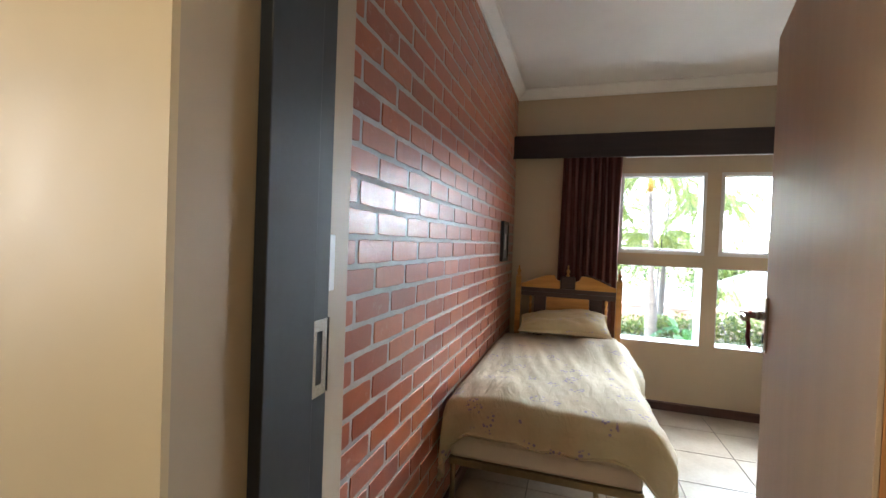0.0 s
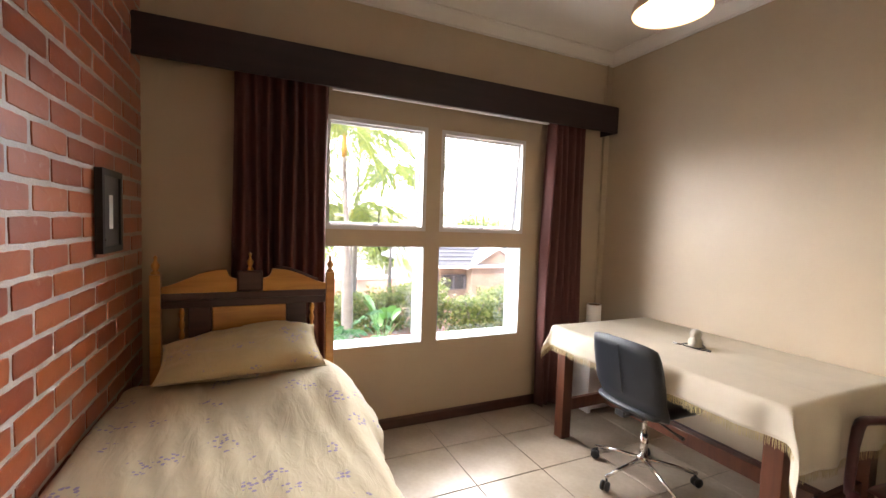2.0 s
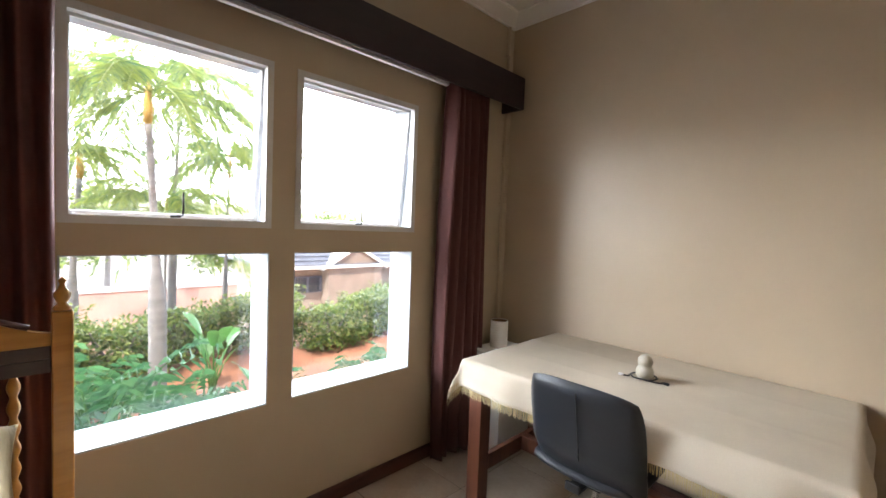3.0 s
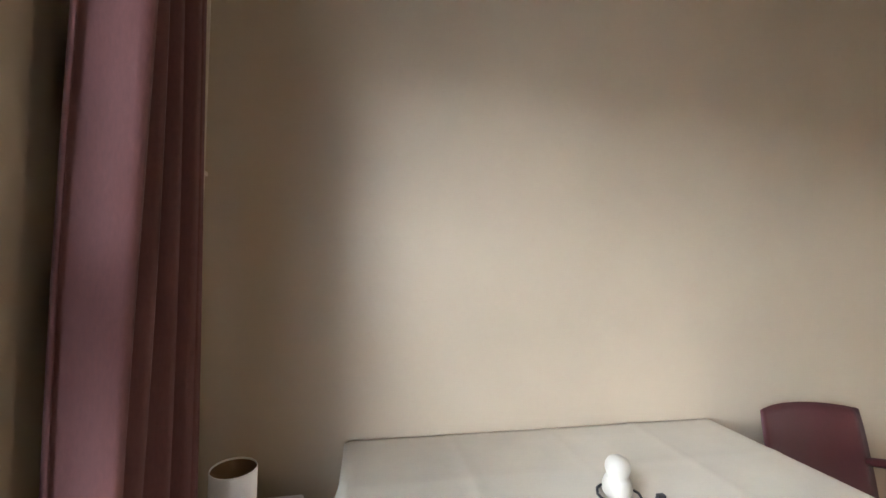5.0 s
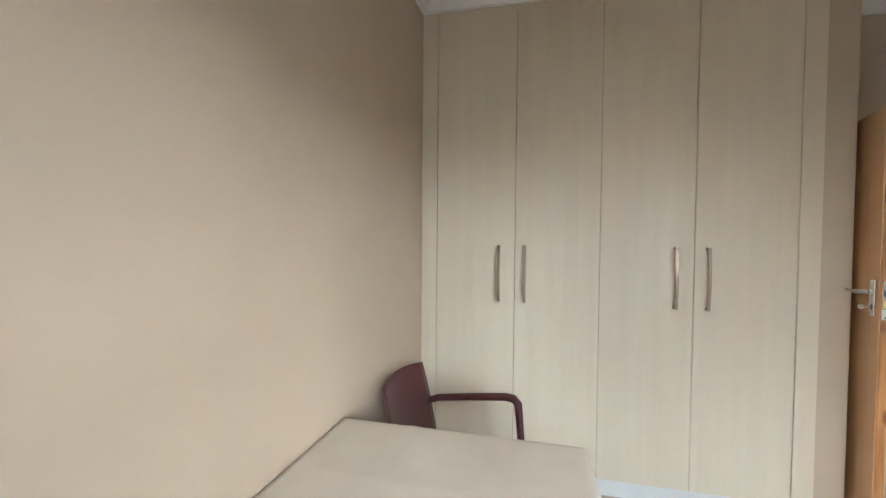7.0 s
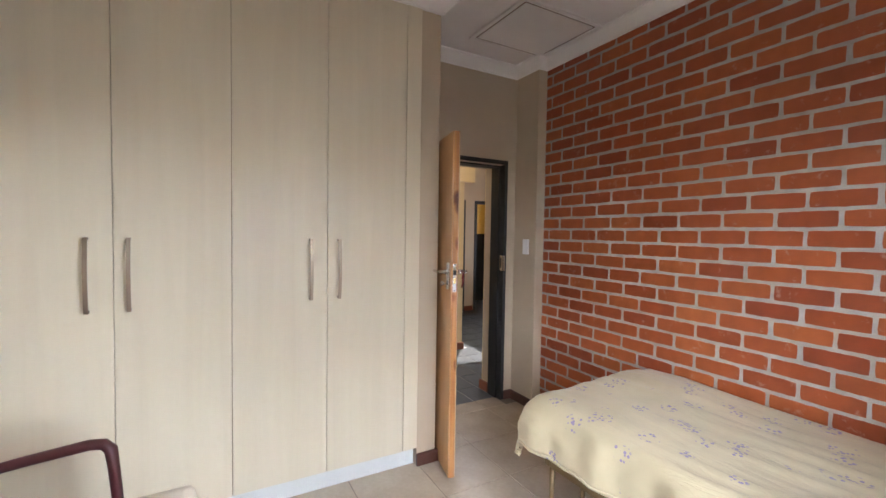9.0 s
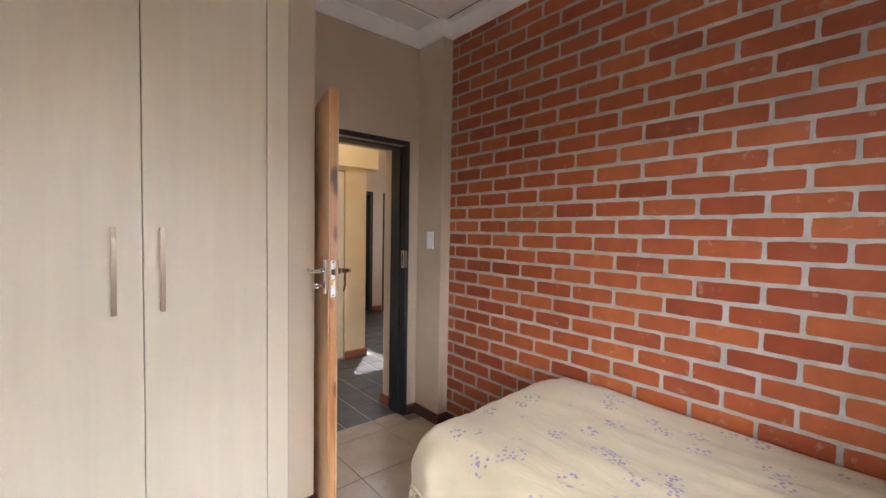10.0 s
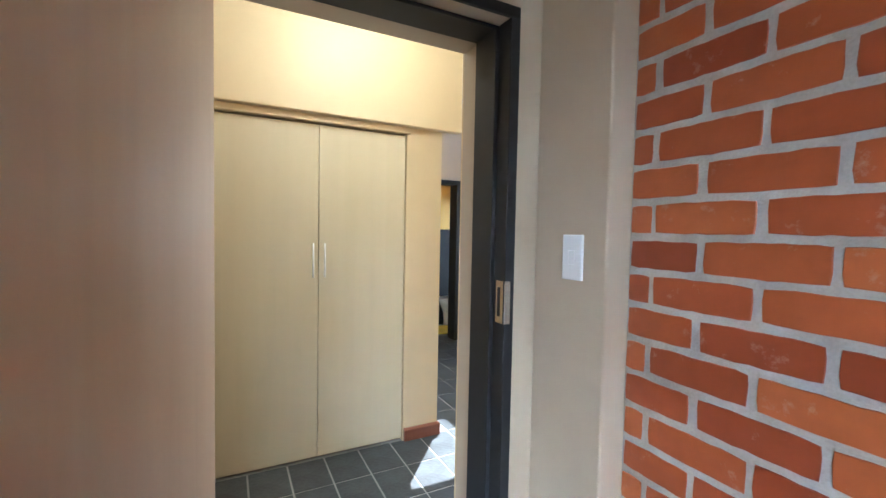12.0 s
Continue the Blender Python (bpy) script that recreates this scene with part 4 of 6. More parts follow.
def arch(bm, xa, xb, base, rise, y0, y1, top=0.0, lean=1):
    n = 28
    lo, hi = [], []
    for i in range(n + 1):
        u = i / n
        x = xa + (xb - xa) * u
        v = u if lean > 0 else 1 - u
        z = base + 0.035 + rise * math.sin(min(1.0, v * 1.25) * math.pi / 2) ** 1.5
        if v > 0.86:
            z -= 0.050 * (1 - (1 - (v - 0.86) / 0.14) ** 2) ** 0.5
        lo.append((x, base))
        hi.append((x, z))
    ring = lo + hi[::-1]
    f = [bm.verts.new((x, y0, z)) for x, z in ring]
    b = [bm.verts.new((x, y1, z)) for x, z in ring]
    for i in range(n):
        for s in (f, b):
            bm.faces.new((s[i], s[i + 1], s[2 * n + 1 - i - 1], s[2 * n + 1 - i]))
    m = len(ring)
    for i in range(m):
        bm.faces.new((f[i], f[(i + 1) % m], b[(i + 1) % m], b[i]))


boxed("rail", loc(0.1745, 0.9805, HY - 0.012, HY + 0.014, 0.985, 1.022), M_DARKWOOD, bed, 0.003, "dark stained rail")
for xa, xb, ln in ((0.1745, 0.515, 1), (0.645, 0.9805, -1)):
    bm = bmesh.new()
    arch(bm, xa - 0.5, xb - 0.5, 1.0225, 0.085, HY - 2.25 - 0.010, HY - 2.25 + 0.012, lean=ln)
    part("arched_rail", bm, M_HONEY, bed, "curved honey pine rail")
# dark strip following the right arch's top edge
bm = bmesh.new()
tube(bm, [(0.655 + 0.30 * k / 12 - 0.5 + 0.005, HY - 2.25 + 0.002, 1.0225 + 0.040 + 0.085 * math.sin(min(1.0, (1 - (0.02 + 0.30 * k / 12) / 0.3355) * 1.25) * math.pi / 2) ** 1.5 + 0.004) for k in range(2, 12)], 0.009, 8)
part("cap_strip", bm, M_DARKWOOD, bed, "dark strip along the top of the right arch", True)
boxed("centre_block", loc(0.5155, 0.6445, HY - 0.014, HY + 0.014, 1.0225, 1.135), M_DARKWOOD, bed, 0.012, "dark stained block")
bm = bmesh.new()
lathe(bm, [(0, 0), (0.016, 0), (0.018, 0.008), (0.008, 0.02), (0.015, 0.035), (0.017, 0.048), (0.008, 0.062), (0.005, 0.075), (0.009, 0.088), (0.0, 0.10)], (0.08, HY - 2.25, 1.1355), 16)
part("finial", bm, M_HONEY, bed, "turned pine finial", True)
boxed("panel", loc(0.40, 0.765, HY - 0.010, HY + 0.010, 0.55, 0.945), M_HONEY, bed, 0.008, "honey pine panel")
boxed("panel_rail", loc(0.1745, 0.9805, HY - 0.011, HY + 0.011, 0.9455, 0.9845), M_DARKWOOD, bed, 0.002, "dark stained rail")
for x in (0.345, 0.82):
    boxed("stile", loc(x - 0.052, x + 0.052, HY - 0.010, HY + 0.008, 0.50, 0.945), M_DARKWOOD, bed, 0.003, "dark stained stile")
for x in (0.262, 0.905):
    bm = bmesh.new()
    turned(bm, x - 0.5, HY - 2.25, 0.60, 0.945, 0.014)
    part("spindle", bm, M_HONEY, bed, "", True)
boxed("low_rail", loc(0.1745, 0.9805, HY - 0.011, HY + 0.011, 0.42, 0.4995), M_DARKWOOD, bed, 0.003)

# duvet
duvet = thing("duvet", "cream duvet with small mauve flowers, rumpled on the bed", "duvet", (0.5, 1.23, 0.5605))


def fold_over(s, lo, hi, r):
    """Cloth laid over an edge: distance along it to place and drop."""
    if s < lo:
        d = lo - s
        a = min(d / r, math.pi / 2)
        return lo - r * math.sin(a), r * (1 - math.cos(a)) + max(0.0, d - r * math.pi / 2)
    if s > hi:
        d = s - hi
        a = min(d / r, math.pi / 2)
        return hi + r * math.sin(a), r * (1 - math.cos(a)) + max(0.0, d - r * math.pi / 2)
    return s, 0.0


bm = bmesh.new()
NU, NV = 72, 120
grid = []
for j in range(NV + 1):
    row = []
    for i in range(NU + 1):
        u, v = i / NU, j / NV
        sx = -0.20 + u * 1.40
        sy = 1.04 + v * 1.98
        px, dx = fold_over(sx, 0.10, 0.945, 0.055)
        py, dy = fold_over(sy, 1.345, 9, 0.06)
        hem = 0.035 * math.sin(sx * 13 + 1) + 0.02 * math.sin(sx * 29)
        heap = 0.074 + 0.035 * math.exp(-((sx - 0.25) / 0.25) ** 2 - ((sy - 1.5) / 0.25) ** 2) + 0.05 * math.exp(-((sx - 0.88) / 0.25) ** 2 - ((sy - 2.75) / 0.35) ** 2)
        nn = noise.noise(Vector((sx * 2.6, sy * 1.1, 1.0))) * 0.022 + noise.noise(Vector((sx * 8 + sy, sy * 1.6, 4.0))) * 0.010
        cr = (0.5 - abs(noise.noise(Vector((sx * 10 + sy * 1.6, sy * 1.3, 3.0))))) * 0.014 + (0.5 - abs(noise.noise(Vector((sx * 21 - sy * 2, sy * 3.2, 8.0))))) * 0.006
        drop = max(dx, dy) if min(dx, dy) == 0 else math.sqrt(dx * dx + dy * dy)
        low = min(1.0, max(0.0, (sx - 0.45) / 0.6))
        limit = (0.135 + 0.03 * low + 0.15 * max(0.0, low - 0.78) * 4 + hem * 0.4) if dy >= dx else 0.27 + 0.03 * math.sin(sy * 9) + 0.13 * max(0.0, 1 - (sy - 1.25) / 0.4 if sy > 1.25 else 1)
        if sx < 0.16:
            limit = max(limit, 0.135 + (0.16 - sx) * 0.9)
        drop = min(drop, limit)
        z = heap - drop + (nn + cr) * (1.0 if drop < 0.05 else 0.4)
        out = 0.011 * math.sin(sy * 17 + sx * 3) + 0.007 * math.sin(sy * 37)
        outf = 0.011 * math.sin(sx * 19 + 1.3) + 0.006 * math.sin(sx * 41)
        if dx > 0.03:
            px += (0.040 + 0.05 * math.exp(-((sy - 2.6) / 0.4) ** 2) + out + 0.02 * math.sin(sy * 5 + 1)) * min(1, dx / 0.12) if sx > 0.5 else (0.02 + out) * 0.3 * min(1, dx / 0.15)
        if dy > 0.03:
            py -= (0.025 + outf) * min(1, dy / 0.15)
        px = max(px, west(py) + 0.018 + 0.004 * math.sin(sy * 20))
        row.append(bm.verts.new((px - 0.5, py - 1.23, z)))
    grid.append(row)
for a, b in zip(grid, grid[1:]):
    for i in range(NU):
        bm.faces.new((a[i], a[i + 1], b[i + 1], b[i]))
hem_foot = [v.co.copy() for v in grid[0]][4::3]
hem_side = [r[-1].co.copy() for r in grid][::3]
dv = part("cover", bm, M_DUVET, duvet, "", True)
for line in (hem_foot, hem_side):
    bm = bmesh.new()
    tube(bm, line, 0.007, 6)
    part("piping", bm, M_DUVET, duvet, "rounded hem", True)
s = dv.modifiers.new("thick", "SOLIDIFY")
s.thickness = 0.018
s.offset = -1

# pillow
pillow = thing("pillow", "plump cream pillow with faint flowers at the headboard", "pillow", (0.560, 3.015, 0.655), 3)
bm = bmesh.new()
NP = 28
top, bot = [], []
for j in range(NP + 1):
    ta, ba = [], []
    for i in range(NP + 1):
        u, v = i / NP * 2 - 1, j / NP * 2 - 1
        puff = (max(0, 1 - u ** 4) ** 0.6) * (max(0, 1 - v ** 4) ** 0.6)
        pin = 1 - 0.05 * (1 - abs(v) ** 2) * abs(u) ** 4
        x = u * 0.365 * pin * (1 - 0.04 * (1 - u * u) * 0)
        y = v * 0.185 * (1 - 0.06 * (1 - abs(u) ** 2) * abs(v) ** 4)
        side = 0.62 + 0.38 * min(1.0, (u + 1) * 0.9)
        tilt = 0.060 * (v + 1) * side
        nz = noise.noise(Vector((u * 3, v * 3, 7))) * 0.018 + (0.5 - abs(noise.noise(Vector((u * 7, v * 5, 2))))) * 0.016
        ta.append(bm.verts.new((x, y, 0.040 + tilt + puff * 0.068 * side + nz * puff)))
        ba.append(bm.verts.new((x, y, 0.043 + tilt - puff * 0.055 * side)))
    top.append(ta)
    bot.append(ba)
for g, flip in ((top, False), (bot, True)):
    for a, b in zip(g, g[1:]):
        for i in range(NP):
            q = (a[i], a[i + 1], b[i + 1], b[i])
            bm.faces.new(q[::-1] if flip else q)
edge = [(top[0][i], bot[0][i]) for i in range(NP + 1)] + [(top[j][NP], bot[j][NP]) for j in range(1, NP + 1)] + \
       [(top[NP][i], bot[NP][i]) for i in range(NP - 1, -1, -1)] + [(top[j][0], bot[j][0]) for j in range(NP - 1, 0, -1)]
for (a, b), (c, d) in zip(edge, edge[1:] + edge[:1]):
    bm.faces.new((a, c, d, b))
part("cover", bm, M_PILLOW, pillow, "", True)

# ---- table with its cloth ----
TX0, TX1, TY0, TY1, TZ = 2.463, 3.335, 1.603, 2.992, 0.752
table = thing("table", "long dark wooden table with square legs and a stretcher", "table", (2.9, 2.3, 0.0))
o = (2.9, 2.3, 0.0)
boxed("tabletop", loc(TX0, TX1, TY0, TY1, TZ - 0.03, TZ, o), M_TABLEWOOD, table, 0.004)
for x in (TX0 + 0.065, TX1 - 0.065):
    for y in (TY0 + 0.065, TY1 - 0.065):
        boxed("leg", loc(x - 0.038, x + 0.038, y - 0.038, y + 0.038, 0.0, TZ - 0.031, o), M_TABLEWOOD, table, 0.004)
for x in (TX0 + 0.065, TX1 - 0.065):
    boxed("apron", loc(x - 0.012, x + 0.012, TY0 + 0.104, TY1 - 0.104, TZ - 0.12, TZ - 0.031, o), M_TABLEWOOD, table, 0.002)
for y in (TY0 + 0.065, TY1 - 0.065):
    boxed("cross_rail", loc(TX0 + 0.104, TX1 - 0.104, y - 0.015, y + 0.015, 0.18, 0.26, o), M_TABLEWOOD, table, 0.003)
boxed("stretcher", loc(2.88, 2.93, TY0 + 0.081, TY1 - 0.081, 0.185, 0.265, o), M_TABLEWOOD, table, 0.003)

cloth = thing("tablecloth", "cream tablecloth with a yellow fringe draped over the table", "tablecloth", (2.9, 2.3, TZ))
bm = bmesh.new()
NU, NV = 60, 110
grid = []
for j in range(NV + 1):
    row = []
    for i in range(NU + 1):
        u, v = i / NU, j / NV
        sx = (TX0 - 0.135) + u * (TX1 + 0.005 - TX0 + 0.135)
        sy = (TY0 - 0.27) + v * (TY1 - TY0 + 0.27 + 0.12)
        px, dx = fold_over(sx, TX0 + 0.004, 9, 0.010)
        py, dy = fold_over(sy, TY0 + 0.004, TY1 - 0.004, 0.010)
        both = min(dx, dy)
        z = 0.006 - max(dx, dy) - both * 0.65
        wave = 0.009 * math.sin(sy * 14 + 1) + 0.004 * math.sin(sy * 33)
        wave2 = 0.012 * math.sin(sx * 16 + 2) + 0.005 * math.sin(sx * 35)
        px -= (0.012 + wave) * min(1, dx / 0.06) + both * 0.20
        py += (-1 if sy < 2 else 1) * ((0.014 + wave2) * min(1, dy / 0.08) + both * 0.18)
        z += 0.0015 * noise.noise(Vector((sx * 5, sy * 4, 2))) if max(dx, dy) == 0 else 0
        z += 0.0030 * sum(math.exp(-((sx - c) / 0.014) ** 2) for c in (TX0 + 0.30, TX0 + 0.60)) + 0.0030 * sum(math.exp(-((sy - c) / 0.013) ** 2) for c in (1.95, 2.30, 2.65))
        row.append(bm.verts.new((min(px, W - 0.006) - 2.9, py - 2.3, z)))
    grid.append(row)
for a, b in zip(grid, grid[1:]):
    for i in range(NU):
        bm.faces.new((a[i], a[i + 1], b[i + 1], b[i]))
rim = [r[0].co.copy() for r in grid] , [c.co.copy() for c in grid[0]], [c.co.copy() for c in grid[-1]]
cl = part("cloth", bm, M_CLOTH, cloth, "", True)
s = cl.modifiers.new("thick", "SOLIDIFY")
s.thickness = 0.0025
s.offset = 1
rnd = random.Random(5)
bm = bmesh.new()
for line in rim:
    for p, q in zip(line, line[1:]):
        n = max(2, int((q - p).length / 0.0045))
        for k in range(n):
            c = p.lerp(q, (k + rnd.random() * 0.6) / n)
            ln = 0.032 + rnd.random() * 0.012
            dxy = (q - p).normalized() * 0.0016
            tip = c + Vector((rnd.uniform(-.003, .003), rnd.uniform(-.003, .003), -ln))
            v = [bm.verts.new(c - dxy + Vector((0, 0, 0.012))), bm.verts.new(c + dxy + Vector((0, 0, 0.012))), bm.verts.new(tip + dxy * 0.7), bm.verts.new(tip - dxy * 0.7)]
            bm.faces.new(v)
fr = part("fringe", bm, M_FRINGE, cloth, "yellow thread fringe")
fr["kind"] = "stuff"

# ---- office chair ----
oc = thing("office_chair", "black padded swivel office chair on a chrome star base", "office chair", (2.63, 2.365, 0.0), 0)
bm = bmesh.new()
lathe(bm, [(0, 0.085), (0.034, 0.085), (0.036, 0.10), (0.030, 0.135), (0.024, 0.14), (0.0, 0.14)], segs=20)
part("hub", bm, M_CHROME, oc, "", True)
CB = [36, 108, 180, 252, 324]
for a in CB:
    ca, sa = math.cos(radians(a)), math.sin(radians(a))
    bm = bmesh.new()
    tube(bm, [(0.025 * ca, 0.025 * sa, 0.118), (0.16 * ca, 0.16 * sa, 0.100), (0.285 * ca, 0.285 * sa, 0.075)], [0.014, 0.012, 0.010], 10)
    part("spoke", bm, M_CHROME, oc, "chrome base spoke", True)
    bm = bmesh.new()
    tube(bm, [(0.275 * ca, 0.275 * sa, 0.045), (0.275 * ca, 0.275 * sa, 0.072)], 0.006, 8)
    cx, cy = 0.285 * ca - 0.01 * sa, 0.285 * sa + 0.01 * ca
    for s in (-1, 1):
        m = Matrix.Translation((0.285 * ca, 0.285 * sa, 0.027)) @ Matrix.Rotation(radians(a + 25), 4, 'Z') @ Matrix.Rotation(radians(90), 4, 'X') @ Matrix.Translation((0, 0, s * 0.013))
        b2 = bmesh.new()
        lathe(b2, [(0, -0.009), (0.022, -0.009), (0.026, -0.005), (0.026, 0.005), (0.022, 0.009), (0, 0.009)], segs=18)
        b2.transform(m)
        tmp = bpy.data.meshes.new("t")
        b2.to_mesh(tmp)
        b2.free()
        bm.from_mesh(tmp)
        bpy.data.meshes.remove(tmp)
    part("castor", bm, M_BLACK, oc, "twin black castor", True)
bm = bmesh.new()
tube(bm, [(0, 0, 0.14), (0, 0, 0.27)], 0.022, 16)
tube(bm, [(0, 0, 0.271), (0, 0, 0.385)], 0.014, 16)
part("gas_column", bm, M_CHROME, oc, "chrome gas column", True)
bm = bmesh.new()
add_box(bm, -0.11, 0.09, -0.07, 0.07, 0.385, 0.415, 0.008)
part("seat_mechanism", bm, M_BLACK, oc)
bm = bmesh.new()
tube(bm, [(-0.02, -0.06, 0.39), (-0.04, -0.20, 0.375), (-0.045, -0.26, 0.37)], [0.006, 0.006, 0.011], 10)
part("lever", bm, M_BLACK, oc, "", True)


def padded(name, fn, n, m, thick, material, parent):
    bm = bmesh.new()
    fr, bk = [], []
    for j in range(m + 1):
        a, b = [], []
        for i in range(n + 1):
            u, v = i / n * 2 - 1, j / m * 2 - 1
            p, nor = fn(u, v)
            e = (max(0, 1 - u ** 8) ** 0.5) * (max(0, 1 - v ** 8) ** 0.5)
            a.append(bm.verts.new(p + nor * thick * (0.15 + 0.85 * e)))
            b.append(bm.verts.new(p - nor * thick * (0.15 + 0.85 * e)))
        fr.append(a)
        bk.append(b)
    for g in (fr, bk):
        for a, b in zip(g, g[1:]):
            for i in range(n):
                bm.faces.new((a[i], a[i + 1], b[i + 1], b[i]))
    ring = [(fr[0][i], bk[0][i]) for i in range(n + 1)] + [(fr[j][n], bk[j][n]) for j in range(1, m + 1)] + \
           [(fr[m][i], bk[m][i]) for i in range(n - 1, -1, -1)] + [(fr[j][0], bk[j][0]) for j in range(m - 1, 0, -1)]
    for (a, b), (c, d) in zip(ring, ring[1:] + ring[:1]):
        bm.faces.new((a, c, d, b))
    return part(name, bm, material, parent, "", True)


def rounded(u, v, k=0.12):
    """Pulls the corners of a square in."""
    f = 1 - k * (abs(u) ** 3) * (abs(v) ** 3)
    return u * f, v * f


def oc_seat(u, v):
    u2, v2 = rounded(u, v)
    return Vector((0.02 + u2 * 0.215, v2 * 0.225, 0.455 - 0.02 * (u2 > 0) * u2 * u2 + 0.012 * v2 * v2)), Vector((0, 0, 1))


def oc_back(u, v):
    u2, v2 = rounded(u, v, 0.10)
    z = 0.638 + v2 * 0.212
    x = -0.205 - 0.045 * (v2 + 0.3) + 0.035 * (v2 < -0.4) * (-(v2 + 0.4)) ** 1.0 * 2.2 + 0.022 * u2 * u2
    return Vector((x, u2 * 0.228 - 0.03, z)), Vector((1, 0, 0.15)).normalized()


padded("seat", oc_seat, 16, 16, 0.030, M_LEATHER, oc)
padded("backrest", oc_back, 16, 16, 0.022, M_LEATHER, oc)
bm = bmesh.new()
tube(bm, [(-0.283, -0.03, 0.82), (-0.268, -0.03, 0.74), (-0.248, -0.03, 0.64), (-0.232, -0.03, 0.55)], 0.003, 6)
part("seam", bm, M_BLACK, oc)
bm = bmesh.new()
add_box(bm, -0.20, -0.06, -0.03, 0.03, 0.405, 0.418, 0.003)
add_box(bm, -0.212, -0.200, -0.03, 0.03, 0.405, 0.44, 0.003)
part("back_bracket", bm, M_BLACK, oc)

# ---- maroon armchair ----
ac = thing("armchair", "maroon plastic stacking armchair beside the wardrobe", "armchair", (2.965, 1.27, 0.0), -5)


def ac_back(u, v):
    u2, v2 = rounded(u, v, 0.035)
    z = 0.627 + v2 * 0.206 - 0.006 * u2 * u2 * (v2 > 0)
    return Vector((0.215 + 0.05 * (v2 + 1) * 0.9 - 0.045 * u2 * u2, u2 * 0.222, z)), Vector((1, 0, -0.2)).normalized()


def ac_seat(u, v):
    u2, v2 = rounded(u, v, 0.08)
    return Vector((-0.01 + u2 * 0.215, v2 * 0.21, 0.425 - 0.015 * u2 - 0.012 * (1 - v2 * v2))), Vector((0, 0, 1))


padded("backrest", ac_back, 14, 14, 0.008, M_MAROON, ac)
padded("seat", ac_seat, 14, 14, 0.008, M_MAROON, ac)
for s in (-1, 1):
    bm = bmesh.new()
    y = s * 0.235
    tube(bm, [(0.245, s * 0.20, 0.625), (0.18, y, 0.642), (0.0, y, 0.670), (-0.16, y + s * 0.004, 0.689), (-0.200, y, 0.686), (-0.222, y - s * 0.004, 0.665), (-0.228, y, 0.60), (-0.240, y, 0.46), (-0.236, y, 0.40)],
         [0.015, 0.017, 0.018, 0.019, 0.020, 0.020, 0.018, 0.017, 0.016], 12)
    part("arm", bm, M_MAROON, ac, "curved maroon arm", True)
    bm = bmesh.new()
    tube(bm, [(-0.235, s * 0.222, 0.42), (-0.245, s * 0.235, 0.2), (-0.262, s * 0.245, 0.0)], [0.018, 0.016, 0.013], 12)
    part("leg", bm, M_MAROON, ac, "", True)
    bm = bmesh.new()
    tube(bm, [(0.205, s * 0.205, 0.44), (0.235, s * 0.215, 0.2), (0.270, s * 0.225, 0.0)], [0.018, 0.016, 0.013], 12)
    part("leg", bm, M_MAROON, ac, "", True)
    bm = bmesh.new()
    tube(bm, [(0.205, s * 0.205, 0.43), (0.225, s * 0.20, 0.55), (0.25, s * 0.195, 0.66)], 0.014, 10)
    part("back_post", bm, M_MAROON, ac, "", True)

# ---- ornament on the table, paper roll, small cabinet ----
bm = bmesh.new()
lathe(bm, [(0, 0.0), (0.030, 0.0), (0.037, 0.010), (0.038, 0.028), (0.033, 0.044), (0.026, 0.051), (0.029, 0.058), (0.032, 0.070), (0.031, 0.082), (0.024, 0.094), (0.012, 0.101), (0.0, 0.102)], segs=28)
orn = part("figurine", bm, M_CLAY, None, "", True)
orn.matrix_world = pose(2.92, 2.30, TZ + 0.0105)
tagged(orn, "small rounded cream clay figurine on the tablecloth", "ornament")
cable = thing("charging_cable", "thin black cable with a white plug coiled round the figurine", "cable", (2.92, 2.30, TZ + 0.0105))
bm = bmesh.new()
loop = [(0.054 * math.cos(a * 0.42) - 0.008, 0.054 * math.sin(a * 0.42), 0.004 + 0.0016 * (a % 3)) for a in range(0, 24)]
tube(bm, [(-0.060, 0.070, 0.004), (-0.05, 0.05, 0.004), (-0.02, 0.055, 0.005)] + loop[3:] + [(-0.055, -0.060, 0.006), (-0.045, -0.080, 0.005), (-0.035, -0.092, 0.008)], 0.0035, 8)
part("cord", bm, M_BLACK, cable, "", True)
boxed("plug", (-0.067, -0.053, 0.071, 0.092, 0.001, 0.010), M_WHITE, cable, 0.002, "small white plug")
boxed("plug", (-0.042, -0.028, -0.114, -0.092, 0.001, 0.012), M_BLACK, cable, 0.002, "small black plug")

cab = thing("side_cabinet", "small white cabinet with dark vent slots in the corner", "cabinet", (3.10, 3.24, 0.0))
boxed("body", (-0.16, 0.16, -0.12, 0.13, 0.03, 0.620), M_WHITE, cab, 0.003)
boxed("top", (-0.17, 0.17, -0.13, 0.135, 0.621, 0.645), M_WHITE, cab, 0.010)
for k in range(5):
    boxed("vent_slot", (-0.1615, -0.1595, -0.095, -0.045, 0.555 - 0.022 * k, 0.562 - 0.022 * k), M_DARKMETAL, cab, 0, "dark vent slot")
boxed("foot", (-0.15, -0.12, -0.11, 0.12, 0.0, 0.029), M_WHITE, cab, 0.002)
boxed("foot", (0.12, 0.15, -0.11, 0.12, 0.0, 0.029), M_WHITE, cab, 0.002)
can = thing("canister", "white open-topped cylindrical canister, dark inside, on the cabinet", "canister", (3.10, 3.27, 0.645))
bm = bmesh.new()
lathe(bm, [(0.0, 0.0), (0.054, 0.0), (0.056, 0.004), (0.056, 0.172), (0.055, 0.175), (0.0545, 0.173), (0.0545, 0.006), (0.0, 0.006)], segs=32)
part("wall", bm, M_PAPER, can, "", True)
bm = bmesh.new()
